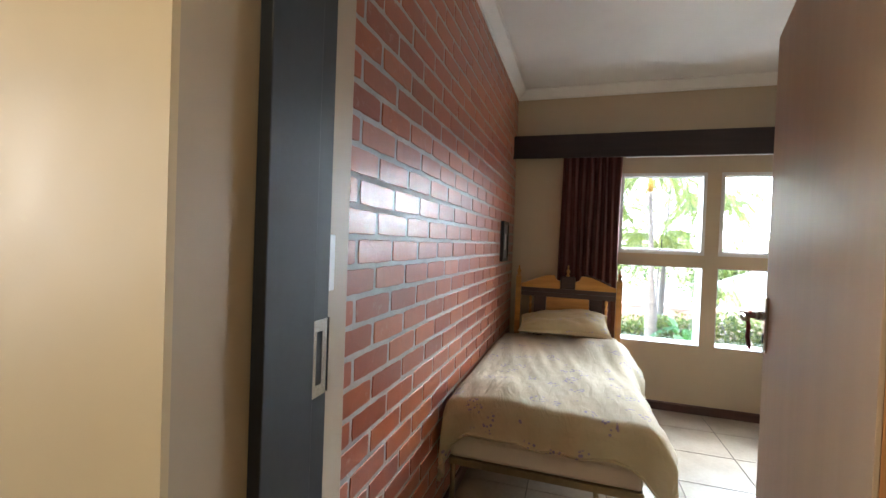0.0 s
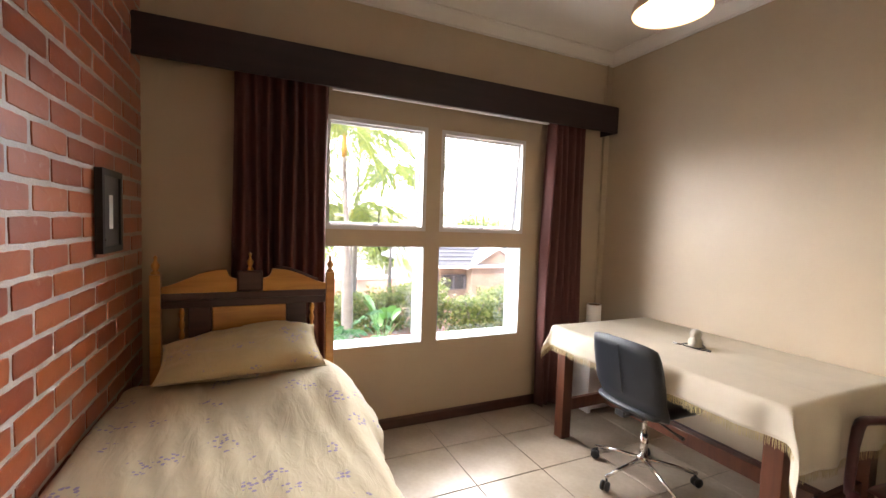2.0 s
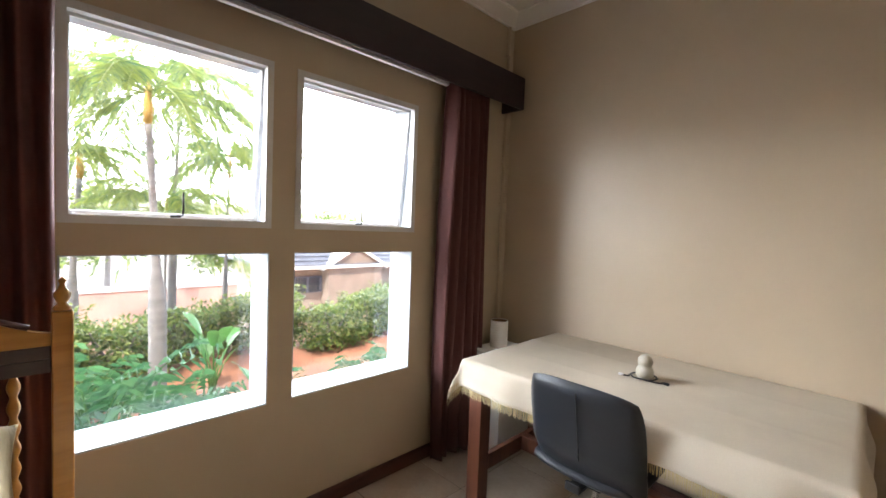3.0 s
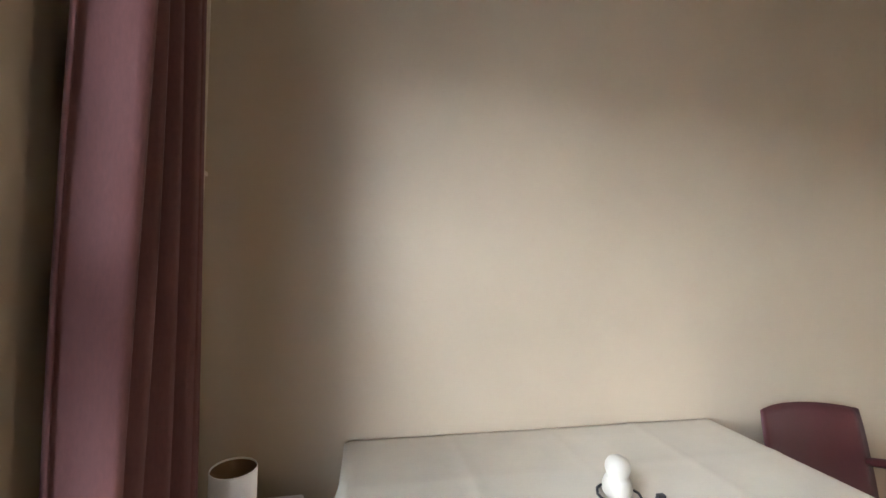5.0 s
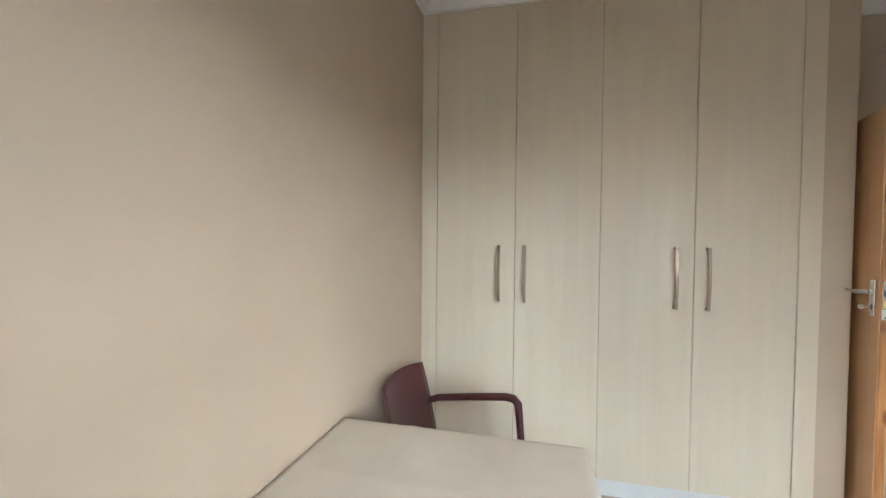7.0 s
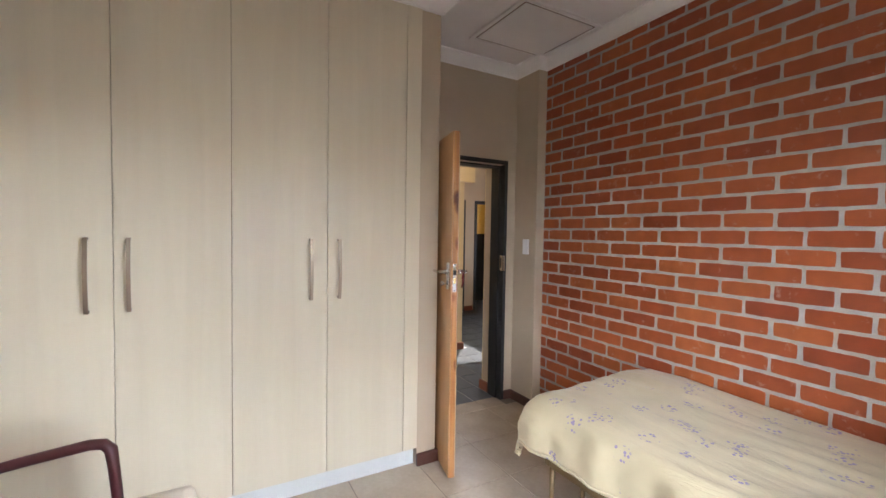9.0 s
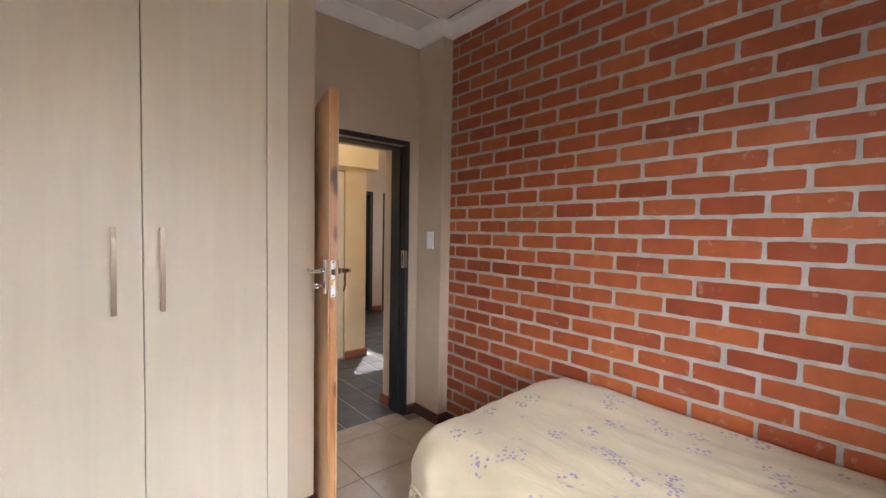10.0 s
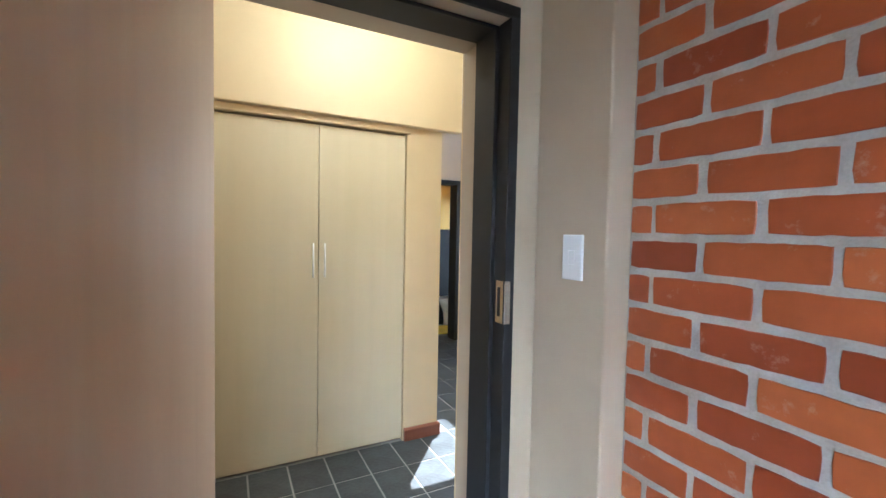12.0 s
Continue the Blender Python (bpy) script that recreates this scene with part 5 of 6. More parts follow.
lathe(bm, [(0.0, 0.0075), (0.0540, 0.0075), (0.0540, 0.170), (0.0525, 0.170), (0.0525, 0.010), (0.0, 0.010)], segs=32)
part("liner", bm, M_CARD, can, "dark brown lining", True)

# ---- ceiling lamp ----
lamp = thing("pendant_lamp", "pale dish pendant lamp hanging lit from the ceiling", "pendant lamp", (1.93, 1.81, 2.19))
bm = bmesh.new()
lathe(bm, [(0.129, 0.000), (0.132, 0.006), (0.127, 0.028), (0.094, 0.060), (0.078, 0.095), (0.057, 0.130), (0.035, 0.150), (0.033, 0.147), (0.054, 0.127), (0.075, 0.093), (0.090, 0.057), (0.123, 0.026), (0.126, 0.004)], segs=48, closed=True)
part("shade", bm, M_LAMP, lamp, "", True)
bm = bmesh.new()
lathe(bm, [(0.0, 0.149), (0.036, 0.150), (0.036, 0.21), (0.026, 0.245), (0.012, 0.255), (0.0, 0.255)], segs=24)
part("cap", bm, M_LAMP, lamp, "", True)
bm = bmesh.new()
tube(bm, [(0, 0, 0.256), (0, 0, H - 2.19 - 0.021)], 0.006, 8)
part("flex", bm, M_WHITE, lamp)
bm = bmesh.new()
lathe(bm, [(0, -0.02), (0.05, -0.018), (0.055, -0.001), (0.0, -0.001)], (0, 0, H - 2.19), 24)
part("ceiling_rose", bm, M_WHITE, lamp, "", True)
bm = bmesh.new()
lathe(bm, [(0.0, 0.018), (0.055, 0.022), (0.074, 0.036), (0.076, 0.052), (0.060, 0.085), (0.025, 0.125), (0.0, 0.130)], segs=24)
part("bulb", bm, M_BULB, lamp, "glowing warm bulb", True)

# ---- outdoors ----
GZ = -0.62


def fall(y):
    u = min(1.0, max(0.0, (y - 9.0) / 11.0))
    return -3.3 * u * u * (3 - 2 * u)

bm = bmesh.new()
rings = []
NA = 48
for r in (0.5, 3, 5, 6, 7, 8, 9, 10, 12, 14, 16, 18, 20, 22, 32, 60, 150, 600, 3000):
    ring = []
    for k in range(NA):
        a = 2 * math.pi * k / NA
        x, y = 1.7 + r * math.cos(a), 1.7 + r * math.sin(a)
        z = GZ - 0.02 + fall(max(y, r - 2 if r > 20 else y)) + (0.05 * noise.noise(Vector((x * 0.7, y * 0.7, 0))) if 3 < r < 30 else 0)
        ring.append(bm.verts.new((x, y, z)))
    rings.append(ring)
for a, b in zip(rings, rings[1:]):
    for k in range(NA):
        bm.faces.new((a[k], a[(k + 1) % NA], b[(k + 1) % NA], b[k]))
bm.faces.new(rings[0])
struct(part("ground", bm, M_SOIL, None, "", True), "bare red garden soil with scattered litter", "ground")
struct(boxed("roof_slab", (-4.0, -2.31, -6.0, 4.0, H + 0.11, H + 0.3), M_CEIL, bevel=0), "plain roof over the house", "roof")
struct(boxed("roof_slab", (-1.29, 4.0, -6.0, 4.0, H + 0.11, H + 0.3), M_CEIL, bevel=0), "plain roof over the house", "roof")
struct(boxed("roof_slab", (-2.309, -1.291, -2.59, 4.0, H + 0.11, H + 0.3), M_CEIL, bevel=0), "plain roof over the house", "roof")
struct(boxed("roof_slab", (-2.309, -1.291, -6.0, -3.51, H + 0.11, H + 0.3), M_CEIL, bevel=0), "plain roof over the house", "roof")


def leaf_quad(verts, faces, base, way, up, ln, wd, droop=0.0):
    """A pointed leaf of two quads folded along its rib."""
    side = way.cross(up).normalized() * wd
    mid = base + way * ln * 0.5 - Vector((0, 0, droop * 0.3))
    tip = base + way * ln - Vector((0, 0, droop))
    i = len(verts)
    verts += [base, mid + side + up * wd * 0.3, tip, mid - side + up * wd * 0.3]
    faces.append((i, i + 1, i + 2, i + 3))


def pydata(name, verts, faces, material, parent=None, label="", kind="", smooth=False):
    me = bpy.data.meshes.new(name)
    me.from_pydata([tuple(v) for v in verts], [], faces)
    ob = link_mesh(name, me, material, parent, label, smooth)
    if kind:
        ob["kind"] = kind
    return ob


def foliage(rnd, verts, faces, cx, cy, z0, rx, ry, h, n, size):
    for _ in range(n):
        a, t = rnd.uniform(0, 2 * math.pi), rnd.random() ** 0.45
        zz = rnd.random() ** 0.8
        bulge = math.sin(min(1, zz + 0.25) * math.pi * 0.75) ** 0.5
        lump = 0.8 + 0.35 * noise.noise(Vector((cx + math.cos(a) * 2, cy + math.sin(a) * 2, zz * 3)))
        p = Vector((cx + rx * t * math.cos(a) * bulge * lump, cy + ry * t * math.sin(a) * bulge * lump, z0 + h * zz * lump))
        way = Vector((rnd.gauss(0, 1), rnd.gauss(0, 1), rnd.gauss(0.2, 0.7))).normalized()
        up = Vector((rnd.gauss(0, .4), rnd.gauss(0, .4), 1)).normalized()
        leaf_quad(verts, faces, p, way, up, size * rnd.uniform(.6, 1.4), size * 0.28)


rnd = random.Random(11)
for k in range(16):
    x = -5 + k * 0.95
    y = 8.2 + 0.35 * math.sin(k * 1.7)
    verts, faces = [], []
    foliage(rnd, verts, faces, 0, 0, -0.02, 0.85, 0.62, 0.86 + 0.12 * math.sin(k * 2.3), 4800, 0.07)
    b = thing("hedge_bush", "clipped green hedge shrub on the red bank", "hedge", (x, y, GZ), group="shrubs of the hedge")
    pydata("leaves", verts, faces, M_HEDGE, b)
    bm = bmesh.new()
    for q in range(5):
        a = q * 1.3
        tube(bm, [(0, 0, -0.05), (0.15 * math.cos(a), 0.15 * math.sin(a), 0.3), (0.4 * math.cos(a), 0.35 * math.sin(a), 0.7)], [0.02, 0.014, 0.006], 6)
    part("stems", bm, M_TRUNK, b)
for k in range(16):
    x, y = rnd.uniform(-3.5, 6.5), rnd.uniform(5.6, 7.3)
    verts, faces = [], []
    foliage(rnd, verts, faces, 0, 0, 0.0, 0.40, 0.35, rnd.uniform(0.22, 0.36), 420, 0.085)
    b = thing("ground_shrub", "low leafy green ground cover plant", "plant", (x, y, GZ), group="low plants of the bed")
    pydata("leaves", verts, faces, M_FERN, b)


def frond(rnd, verts, faces, base, ang, rise, length, leaflet, n, sag, plume=False):
    way = Vector((math.cos(ang), math.sin(ang), 0))
    pts = []
    for i in range(n + 1):
        u = i / n
        pts.append(base + way * length * u * (1 - 0.15 * u) + Vector((0, 0, rise * u * length - sag * length * u * u)))
    for i in range(1, n):
        u = i / n
        if plume and u < 0.2:
            continue
        d = (pts[i + 1] - pts[i - 1]).normalized()
        side = d.cross(Vector((0, 0, 1))).normalized()
        up = side.cross(d)
        ll = leaflet * (math.sin(min(1, u * 1.15 + 0.12) * math.pi) ** 0.6 if u < 0.85 else 0.5)
        for s in (-1, 1):
            if plume:
                for _ in range(3):
                    a = rnd.uniform(-0.9, 0.7)
                    w = (side * s * math.cos(a) + up * math.sin(a) + d * rnd.uniform(0.3, 0.8) + Vector((0, 0, -0.25))).normalized()
                    leaf_quad(verts, faces, pts[i], w, d, ll * rnd.uniform(.6, 1.2), 0.0065, ll * rnd.uniform(0.1, 0.5))
            else:
                w = (side * s + d * 0.55 + Vector((0, 0, rnd.uniform(-0.35, 0.15)))).normalized()
                leaf_quad(verts, faces, pts[i], w, d, ll * rnd.uniform(.8, 1.1), 0.008 + leaflet * 0.014, ll * 0.3)
    return pts


def palm(x, y, h, lean, r, nf, fl, leaflet, seed, sag=0.75, label="slender garden palm with feathery fronds"):
    rnd = random.Random(seed)
    t = thing("palm_tree", label, "palm tree", (x, y, GZ - 0.02), group="palms of the garden")
    bm = bmesh.new()
    n = int(h / 0.12)
    pts, rad = [], []
    for i in range(n + 1):
        u = i / n
        pts.append((lean * u * u, 0.3 * lean * math.sin(u * 2), h * u))
        slim = 0.5 + 0.65 / (1 + math.exp((u - 0.46) * 30))
        rad.append(r * (slim + 0.12 * (1 - u)) * (1.0 + 0.04 * (i % 2)) * (1.2 if u < 0.03 else 1))
    tube(bm, pts, rad, 14)
    part("trunk", bm, M_TRUNK, t, "", True)
    top = Vector(pts[-1])
    bm = bmesh.new()
    tube(bm, [top - Vector((0, 0, 0.02)), top + Vector((0, 0, 0.12)), top + Vector((0, 0, 0.3)), top + Vector((0, 0, 0.5))], [r * 0.52, r * 0.72, r * 0.5, r * 0.15], 12)
    part("crown_shaft", bm, M_STEM, t, "orange leaf bases", True)
    verts, faces = [], []
    bm = bmesh.new()
    for k in range(nf):
        a = k * 2.4 + rnd.uniform(-.3, .3)
        ri = rnd.uniform(-0.1, 1.1)
        f = frond(rnd, verts, faces, top + Vector((0, 0, 0.3)), a, ri, fl * rnd.uniform(.8, 1.1), leaflet, 60, sag + ri * 0.45, True)
        tube(bm, [f[i] for i in range(0, len(f), 4)], [0.007 * (1 - 0.85 * i / len(f)) for i in range(0, len(f), 4)], 6)
    pydata("fronds", verts, faces, M_PALM, t)
    part("rachis", bm, M_RACHIS, t)
    return t


palm(1.88, 6.9, 3.00, -0.10, 0.066, 28, 1.8, 0.21, 1, 0.75)
palm(0.55, 7.7, 3.1, 0.2, 0.07, 13, 1.3, 0.18, 2, 0.75)
palm(1.25, 8.6, 2.5, 0.1, 0.06, 13, 1.3, 0.18, 12, 0.65)
palm(2.30, 8.4, 3.7, 0.1, 0.045, 18, 1.5, 0.18, 31, 0.8)
palm(3.05, 8.6, 2.7, 0.05, 0.034, 22, 1.35, 0.19, 17, 0.95)
palm(2.14, 8.0, 1.8, 0.02, 0.032, 30, 1.6, 0.18, 6, 0.75, "short leafy clump palm with yellow-green fronds")
palm(0.6, 10.5, 5.4, 0.3, 0.10, 14, 1.8, 0.22, 3)
palm(-3.2, 9.5, 4.4, 0.2, 0.1, 18, 2.0, 0.34, 5)


# strelitzia with broad upright leaves
def paddle(parent, base, ang, h, out, ln, wd, mat):
    bm = bmesh.new()
    way = Vector((math.cos(ang), math.sin(ang), 0))
    stem = [base, base + way * out * 0.3 + Vector((0, 0, h * 0.5)), base + way * out + Vector((0, 0, h))]
    n = 10
    side = Vector((-way.y, way.x, 0))
    rows = []
    for i in range(n + 1):
        u = i / n
        c = stem[2] + way * (ln * 0.45 * u) + Vector((0, 0, ln * 0.85 * u - 0.35 * ln * u * u))
        w = wd * math.sin(min(1, u * 0.96 + 0.04) * math.pi) ** 0.6
        rows.append([bm.verts.new(c - side * w + Vector((0, 0, 0.15 * w))), bm.verts.new(c - way * 0.012), bm.verts.new(c + side * w + Vector((0, 0, 0.15 * w)))])
    for a, b in zip(rows, rows[1:]):
        for i in range(2):
            bm.faces.new((a[i], a[i + 1], b[i + 1], b[i]))
    part("leaf", bm, mat, parent, "", True)
    bm = bmesh.new()
    tube(bm, stem, [0.014, 0.010, 0.008], 8)
    part("stalk", bm, mat, parent, "", True)


for (x, y, n, hh, sd) in ((2.35, 6.75, 9, 0.62, 3), (-0.3, 6.2, 8, 0.5, 9), (2.85, 6.4, 5, 0.25, 21)):
    rnd = random.Random(sd)
    st = thing("broad_leaf_plant", "upright clump of broad paddle-shaped leaves", "plant", (x, y, GZ), group="broad-leaved plants")
    for k in range(n):
        paddle(st, Vector((rnd.uniform(-.06, .06), rnd.uniform(-.06, .06), -0.03)), k * 2.4 + rnd.uniform(-.2, .2), hh * rnd.uniform(.5, 1.2), rnd.uniform(0.05, 0.3), rnd.uniform(.3, .5), rnd.uniform(.05, .085), M_BROAD)

# lobed fern-like shrubs close to the window
for (x, y, s, sd) in ((0.6, 5.6, 1.55, 4), (1.30, 5.5, 1.45, 5), (-0.4, 5.8, 1.5, 6), (1.95, 5.8, 0.95, 7), (0.1, 6.6, 1.4, 14), (1.2, 6.5, 1.2, 15), (3.0, 5.7, 0.6, 8), (3.7, 5.9, 0.65, 9), (4.4, 6.2, 0.6, 10)):
    rnd = random.Random(sd)
    st = thing("philodendron", "bushy shrub of deeply cut green leaves", "plant", (x, y, GZ), group="lobed shrubs")
    verts, faces = [], []
    bm = bmesh.new()
    for k in range(26):
        a = k * 2.4
        rr = rnd.uniform(0.1, 0.35) * s
        base = Vector((0, 0, 0))
        f = frond(rnd, verts, faces, Vector((rr * math.cos(a) * .5, rr * math.sin(a) * .5, rnd.uniform(.1, .5) * s)), a, rnd.uniform(.3, 1.4), 0.5 * s, 0.15 * s, 9, 0.9)
        tube(bm, [base, f[0], f[len(f) // 2]], [0.008, 0.006, 0.003], 5)
    # broaden the leaflets
    for i in range(0, len(verts), 4):
        b0, s1, tip, s2 = verts[i:i + 4]
        mid = (s1 + s2) / 2
        verts[i + 1] = mid + (s1 - mid) * 2.1
        verts[i + 3] = mid + (s2 - mid) * 2.1
    pydata("leaves", verts, faces, M_FERN, st)
    part("stalks", bm, M_BROAD, st)

# low wall and the neighbours' house
struct(boxed("boundary_wall", (-14, 5.0, 14.0, 14.25, -3.2, -0.42), M_FARWALL, bevel=0.01), "low reddish plastered boundary wall", "wall")
struct(boxed("boundary_coping", (-14, 5.02, 13.97, 14.28, -0.419, -0.33), M_FARWHITE, bevel=0.01), "pale coping on the boundary wall", "wall")
house = thing("neighbour_house", "pale brick house with a grey tiled roof behind the hedge", "house", (16.0, 20.0, -2.55))
bm = bmesh.new()
solid_cells(bm, [-8.0, -6.2, -3.8, -1.0, 1.2, 5.0], [-2.5, 3.5], [-1.6, 0.9, 1.9, 2.35], lambda x, y, z: True)
part("wall", bm, M_FARBRICK, house, "pale brown brick")
for x0, x1 in ((-7.75, -6.05), (-1.0, 1.2)):
    w = boxed("window", (x0, x1, -2.56, -2.505, 1.10, 1.78), M_ROOF, house, 0.01)
    for k in range(3):
        d = (x1 - x0) / 3
        boxed("pane", (x0 + k * d + 0.06, x0 + (k + 1) * d - 0.06, -2.575, -2.561, 1.14, 1.74), M_DARKWIN, w, 0)
bm = bmesh.new()
pr = [(-8.6, -3.2, 2.25), (5.6, -3.2, 2.25), (5.6, 4.2, 2.25), (-8.6, 4.2, 2.25), (-6.2, 0.5, 3.9), (3.2, 0.5, 3.9)]
v = [bm.verts.new(p) for p in pr]
w2 = [bm.verts.new((p[0], p[1], p[2] - 0.12)) for p in pr[:4]]
for q in ((v[0], v[1], v[5], v[4]), (v[1], v[2], v[5]), (v[2], v[3], v[4], v[5]), (v[3], v[0], v[4]), tuple(w2)):
    bm.faces.new(q)
for i in range(4):
    bm.faces.new((v[i], v[(i + 1) % 4], w2[(i + 1) % 4], w2[i]))
roof = part("roof", bm, M_ROOF, house, "grey tiled roof")
boxed("fascia", (-8.65, 5.65, -3.27, -3.21, 2.14, 2.26), M_FARWHITE, house, 0.01)
bm = bmesh.new()
for k in range(11):
    u = k / 11
    y, z = -3.2 + 3.7 * u, 2.25 + 1.65 * u
    add_box(bm, -8.6 + 2.4 * u, 5.6 - 2.4 * u, y, y + 0.05, z + 0.01, z + 0.06)
part("tile_course", bm, M_ROOF, roof)
gab = thing("gabled_porch", "brick gabled wing with pale barge boards", "house", (10.75, 16.9, -2.05))
bm = bmesh.new()
fp = [(-1.3, -2), (1.3, -2), (1.3, 1.7), (0, 2.45), (-1.3, 1.7)]
a = [bm.verts.new((x, 0, z)) for x, z in fp]
b = [bm.verts.new((x, 1.0, z)) for x, z in fp]
bm.faces.new(a)
bm.faces.new(b)
for i in range(5):
    bm.faces.new((a[i], a[(i + 1) % 5], b[(i + 1) % 5], b[i]))
part("wall", bm, M_FARBRICK, gab)
for s in (-1, 1):
    bm = bmesh.new()
    q = [(0, 2.47), (0, 2.60), (s * 1.6, 1.68), (s * 1.6, 1.55)]
    a = [bm.verts.new((x, -0.12, z)) for x, z in q]
    b = [bm.verts.new((x, 1.05, z)) for x, z in q]
    bm.faces.new(a)
    bm.faces.new(b)
    for i in range(4):
        bm.faces.new((a[i], a[(i + 1) % 4], b[(i + 1) % 4], b[i]))
    part("barge_board", bm, M_FARWHITE, gab)
# far trees
for k in range(9):
    rnd = random.Random(40 + k)
    x, y = -22 + k * 6.5 + rnd.uniform(-1, 1), 32 + rnd.uniform(-3, 3)
    hh = rnd.uniform(5.2, 7.0)
    t = thing("far_tree", "distant rounded garden tree", "tree", (x, y, -3.95), group="far trees")
    bm = bmesh.new()
    tube(bm, [(0, 0, -0.1), (0.1, 0, hh * .5), (0, 0.1, hh * .8)], [0.2, 0.14, 0.06], 8)
    for q in range(4):
        tube(bm, [(0.05, 0, hh * .5), (math.cos(q * 1.6) * 0.8, math.sin(q * 1.6) * 0.8, hh * .85)], [0.08, 0.03], 6)
    part("trunk", bm, M_TRUNK, t)
    verts, faces = [], []
    for c in range(6):
        foliage(rnd, verts, faces, rnd.uniform(-2.3, 2.3), rnd.uniform(-1, 1), hh * rnd.uniform(.35, .6), 2.2, 1.5, hh * .5, 450, 0.38)
    pydata("crown", verts, faces, M_HEDGE, t)

# ---- tiles, slates and bricks ----
bed_floor = bpy.data.objects["floor"]


def tile_mesh(name, sx, sy, material, g, h=0.006, rnd=None):
    bm = bmesh.new()
    x, y, c = sx / 2 - g / 2, sy / 2 - g / 2, 0.0018
    lo = [bm.verts.new((a * x, b * y, -h)) for a, b in ((-1, -1), (1, -1), (1, 1), (-1, 1))]
    up = [bm.verts.new((a * x, b * y, -c)) for a, b in ((-1, -1), (1, -1), (1, 1), (-1, 1))]
    tp = [bm.verts.new((a * (x - c), b * (y - c), 0)) for a, b in ((-1, -1), (1, -1), (1, 1), (-1, 1))]
    bm.faces.new(tp)
    for i in range(4):
        bm.faces.new((lo[i], lo[(i + 1) % 4], up[(i + 1) % 4], up[i]))
        bm.faces.new((up[i], up[(i + 1) % 4], tp[(i + 1) % 4], tp[i]))
    bmesh.ops.recalc_face_normals(bm, faces=bm.faces)
    me = bpy.data.meshes.new(name)
    bm.to_mesh(me)
    bm.free()
    me.materials.append(material)
    return me


PX, PY = 0.435, 0.4265
full = {}
xs = [0.0] + [0.412 + PX * k for k in range(0, 7)] + [W]
ys = [-0.075] + [0.100 + PY * k for k in range(0, 8)] + [L]
rnd = random.Random(2)
for i in range(len(xs) - 1):
    for j in range(len(ys) - 1):
        x0, x1, y0, y1 = xs[i], xs[i + 1], ys[j], ys[j + 1]
        if j == 0:
            x0, x1 = max(x0, 0.21), min(x1, 1.01)
            if x0 >= x1:
                continue
        key = (round(x1 - x0, 3), round(y1 - y0, 3))
        if key not in full:
            full[key] = tile_mesh("floor_tile", key[0], key[1], M_TILE, 0.005)
        t = new("floor_tile", full[key])
        t.location = ((x0 + x1) / 2, (y0 + y1) / 2, rnd.uniform(-0.0004, 0.0004))
        t.parent = bed_floor
slate_floor = bpy.data.objects["floor_corridor"]
SX, SY = 0.215, 0.295
smesh = [tile_mesh("slate_tile", SX, SY, M_SLATE, 0.010)]
sv = []
for i in range(-16, 7):
    for j in range(-13, 5):
        x, y = (i + 0.5) * SX - 0.007, -1.54 + (j + 0.5) * SY
        yc = y
        if x > -0.36 and yc < END_Y - 0.02:
            continue
        if x < -2.95 or x > 1.5 or yc > -0.15:
            continue
        if yc < -5.3:
            continue
        near = yc > -2.9 and x > -1.5
        t = None
        if near:
            t = new("slate_tile", smesh[0])
            t.location = (x, yc, rnd.uniform(-0.001, 0.001))
            t.parent = slate_floor
        else:
            sv.append((x, yc))
bm = bmesh.new()
for x, y in sv:
    add_box(bm, x - SX / 2 + 0.005, x + SX / 2 - 0.005, y - SY / 2 + 0.005, y + SY / 2 - 0.005, -0.006, 0.0)
t = part("slate_paving", bm, M_SLATE, slate_floor)
t["kind"] = "stuff"

# brick wall
BL, BC, BZ = 0.2415, 0.0885, 0.0805
struct(boxed("wall_west", (-0.2, -0.0014, 0.281, L, -0.1, H + 0.05), M_MORTAR, bevel=0), "varnished red brick wall with thick grey mortar", "brick wall")
brick_wall = bpy.data.objects["wall_west"]
brick_wall.matrix_world = Matrix.Translation((0, 0.28, 0)) @ Matrix.Rotation(-LEAN_WEST, 4, "Z") @ Matrix.Translation((0, -0.28, 0))


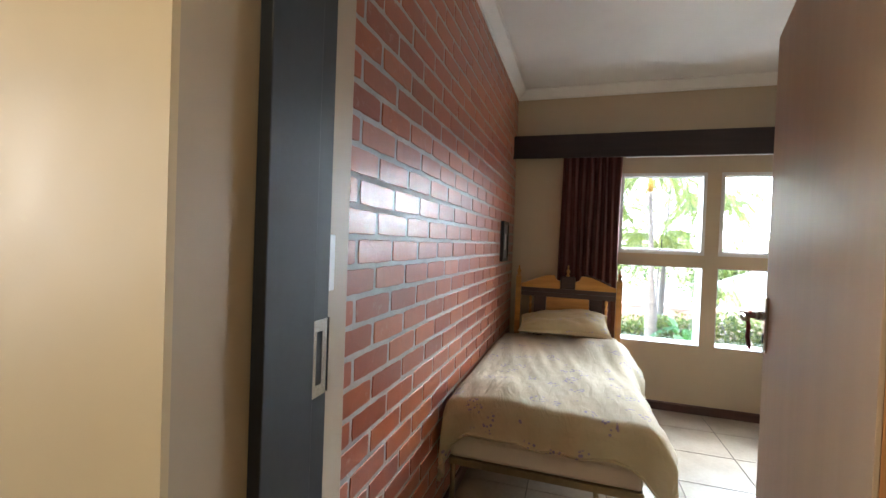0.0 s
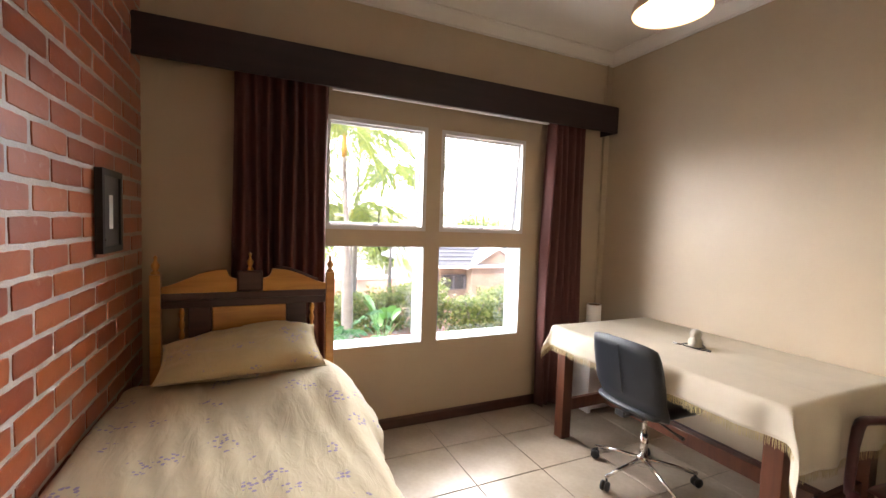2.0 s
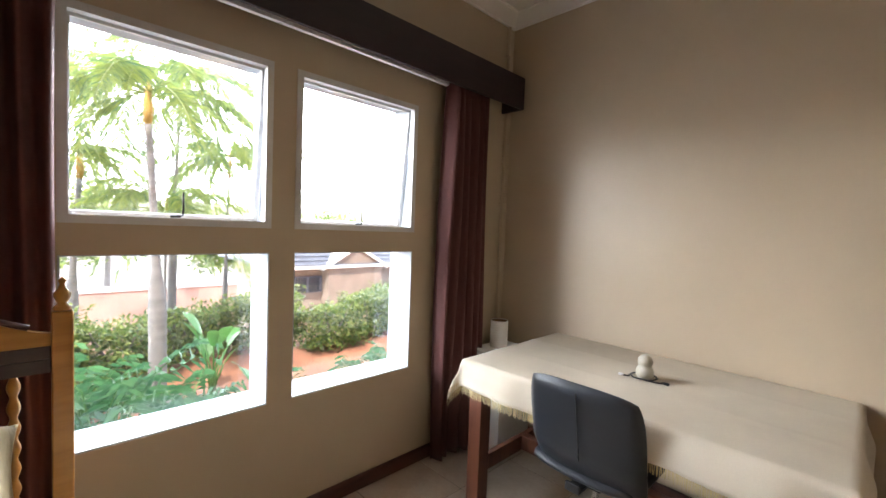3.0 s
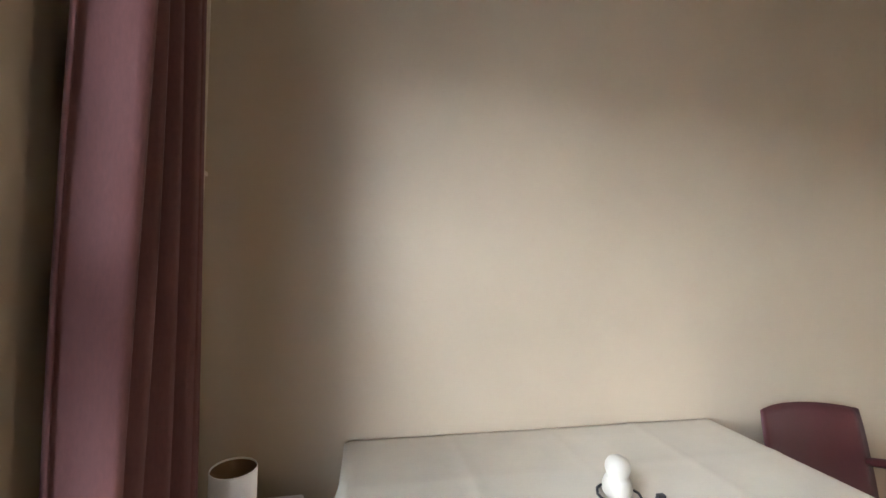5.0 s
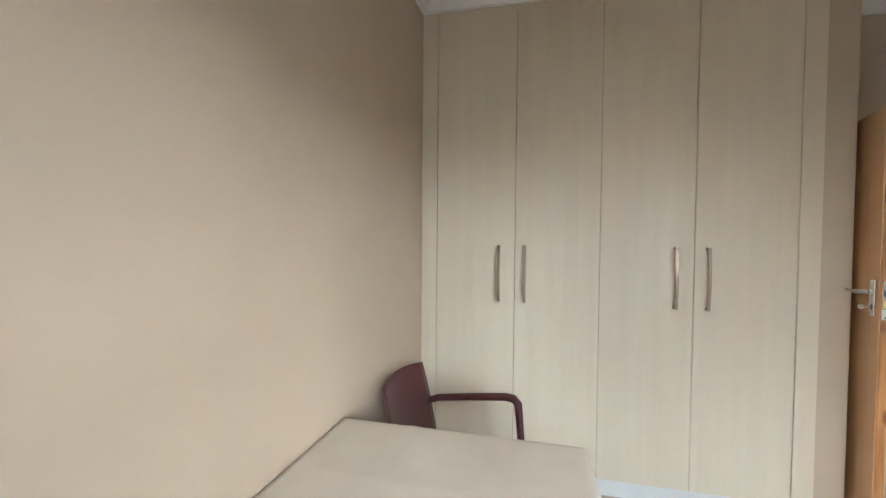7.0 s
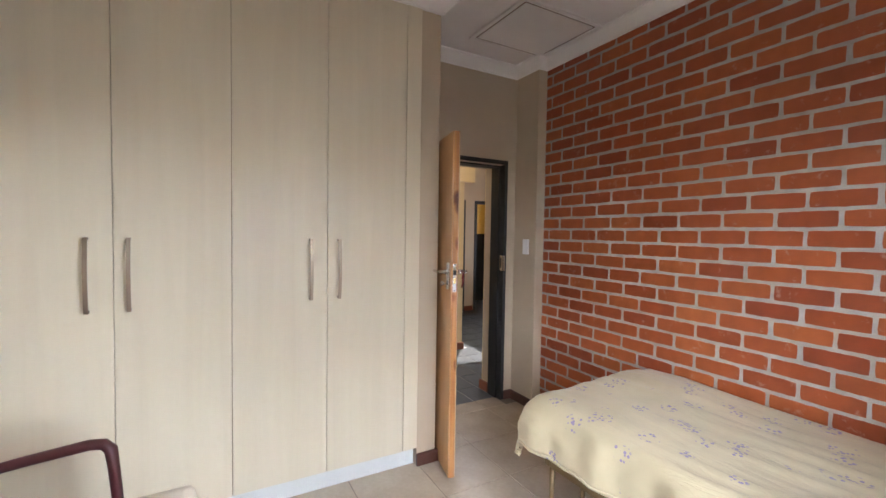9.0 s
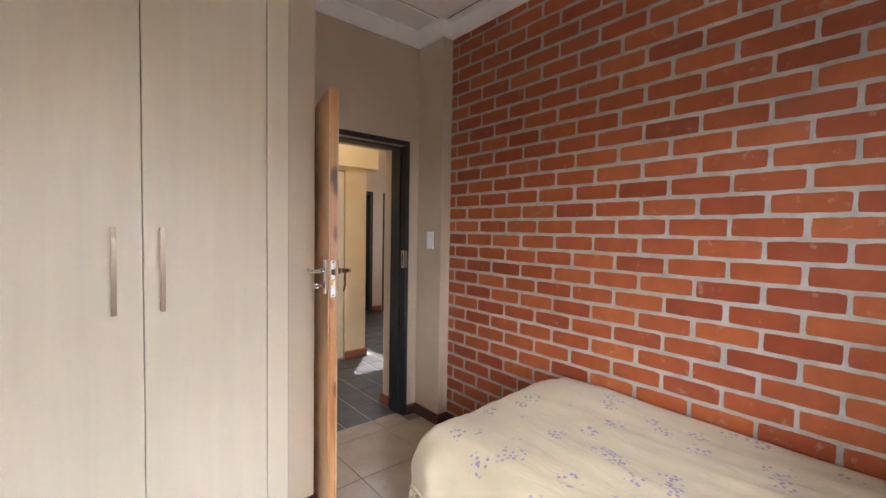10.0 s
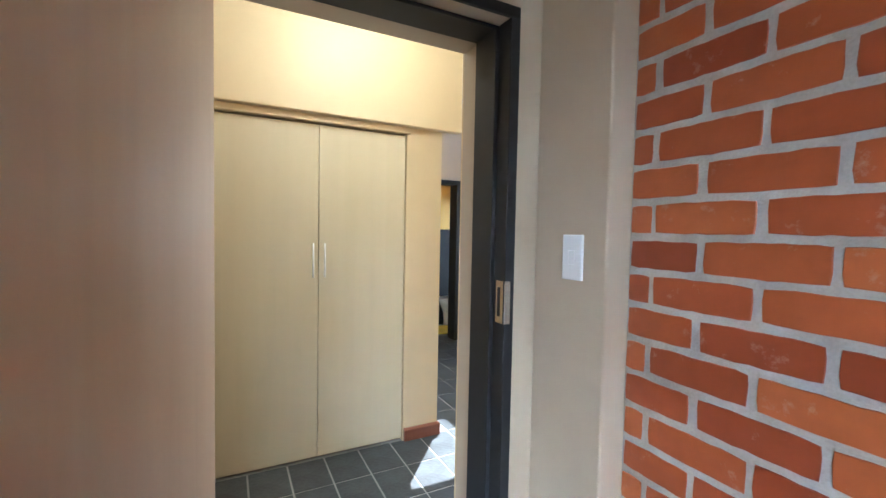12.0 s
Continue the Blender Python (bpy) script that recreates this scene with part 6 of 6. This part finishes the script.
def brick_mesh(name, ln, ht, seed):
    """A brick face with worn, uneven edges standing proud of the mortar."""
    rnd = random.Random(seed)
    nx, nz = max(3, int(ln / 0.024)), 3
    out = []
    for i in range(nx + 1):
        out.append((-ln / 2 + ln * i / nx, -ht / 2))
    for k in range(1, nz + 1):
        out.append((ln / 2, -ht / 2 + ht * k / nz))
    for i in range(1, nx + 1):
        out.append((ln / 2 - ln * i / nx, ht / 2))
    for k in range(1, nz):
        out.append((-ln / 2, ht / 2 - ht * k / nz))
    a0, a1, sk = rnd.uniform(-.0018, .0018), rnd.uniform(-.0018, .0018), rnd.uniform(-.006, .006)
    out = [(y + rnd.uniform(-.0013, .0013), z + rnd.uniform(-.0014, .0014) + (a0 if z > 0 else a1) + sk * y) for y, z in out]
    n = len(out)
    corners = (0, nx, nx + nz, 2 * nx + nz)
    out = [(y * (0.985 if i in corners else 1), z * (0.93 if i in corners else 1)) for i, (y, z) in enumerate(out)]
    verts = [(-0.006, y, z) for y, z in out] + [(-0.0004, y * 0.986, z * 0.955) for y, z in out] + \
            [(0.0010 + rnd.uniform(-.0003, .0003), y * 0.975, z * 0.92) for y, z in out] + [(0.0012, 0, 0)]
    faces = []
    for r in range(2):
        for i in range(n):
            faces.append((r * n + i, r * n + (i + 1) % n, (r + 1) * n + (i + 1) % n, (r + 1) * n + i))
    for i in range(n):
        faces.append((2 * n + i, 2 * n + (i + 1) % n, 3 * n))
    return verts, faces


def to_mesh(name, vf, material):
    me = bpy.data.meshes.new(name)
    me.from_pydata(vf[0], [], vf[1])
    me.materials.append(material)
    return me


rnd = random.Random(7)
kinds = {}
far_v, far_f = [], []
singles = 0
for r in range(-1, 33):
    zc = BZ + BC * (r + 0.5)
    z0, z1 = max(0.0, zc - BC / 2 + 0.0068), min(H, zc + BC / 2 - 0.0068)
    if z1 - z0 < 0.02:
        continue
    off = 0.105 if r % 2 else 0.105 + BL / 2
    for k in range(-1, 16):
        y0, y1 = off + BL * k + 0.0066, off + BL * (k + 1) - 0.0066
        jig = rnd.uniform(-0.003, 0.003)
        y0, y1 = max(0.284, y0 + jig), min(L - 0.002, y1 + jig)
        if y1 - y0 < 0.025:
            continue
        ln, ht = round(y1 - y0, 2), round(z1 - z0, 3)
        near = 0.60 < zc < 2.25 and singles < 300
        if near:
            var = rnd.randrange(4) if ln > 0.2 else 0
            key = (ln, ht, var)
            if key not in kinds:
                kinds[key] = to_mesh("brick", brick_mesh("brick", y1 - y0, ht, int(ln * 1000) + var), M_BRICK)
            b = new("brick", kinds[key])
            b.location = (rnd.uniform(-0.0012, 0.0012), (y0 + y1) / 2, (z0 + z1) / 2)
            b.rotation_euler = (radians(rnd.uniform(-0.5, 0.5)), 0, 0)
            b.parent = brick_wall
            singles += 1
        else:
            vs, fs = brick_mesh("brick", y1 - y0, z1 - z0, rnd.randrange(9999))
            i0 = len(far_v)
            far_v += [(x, y + (y0 + y1) / 2, z + (z0 + z1) / 2) for x, y, z in vs]
            far_f += [tuple(i + i0 for i in f) for f in fs]
pydata("brickwork", far_v, far_f, M_BRICK, brick_wall, kind="stuff")
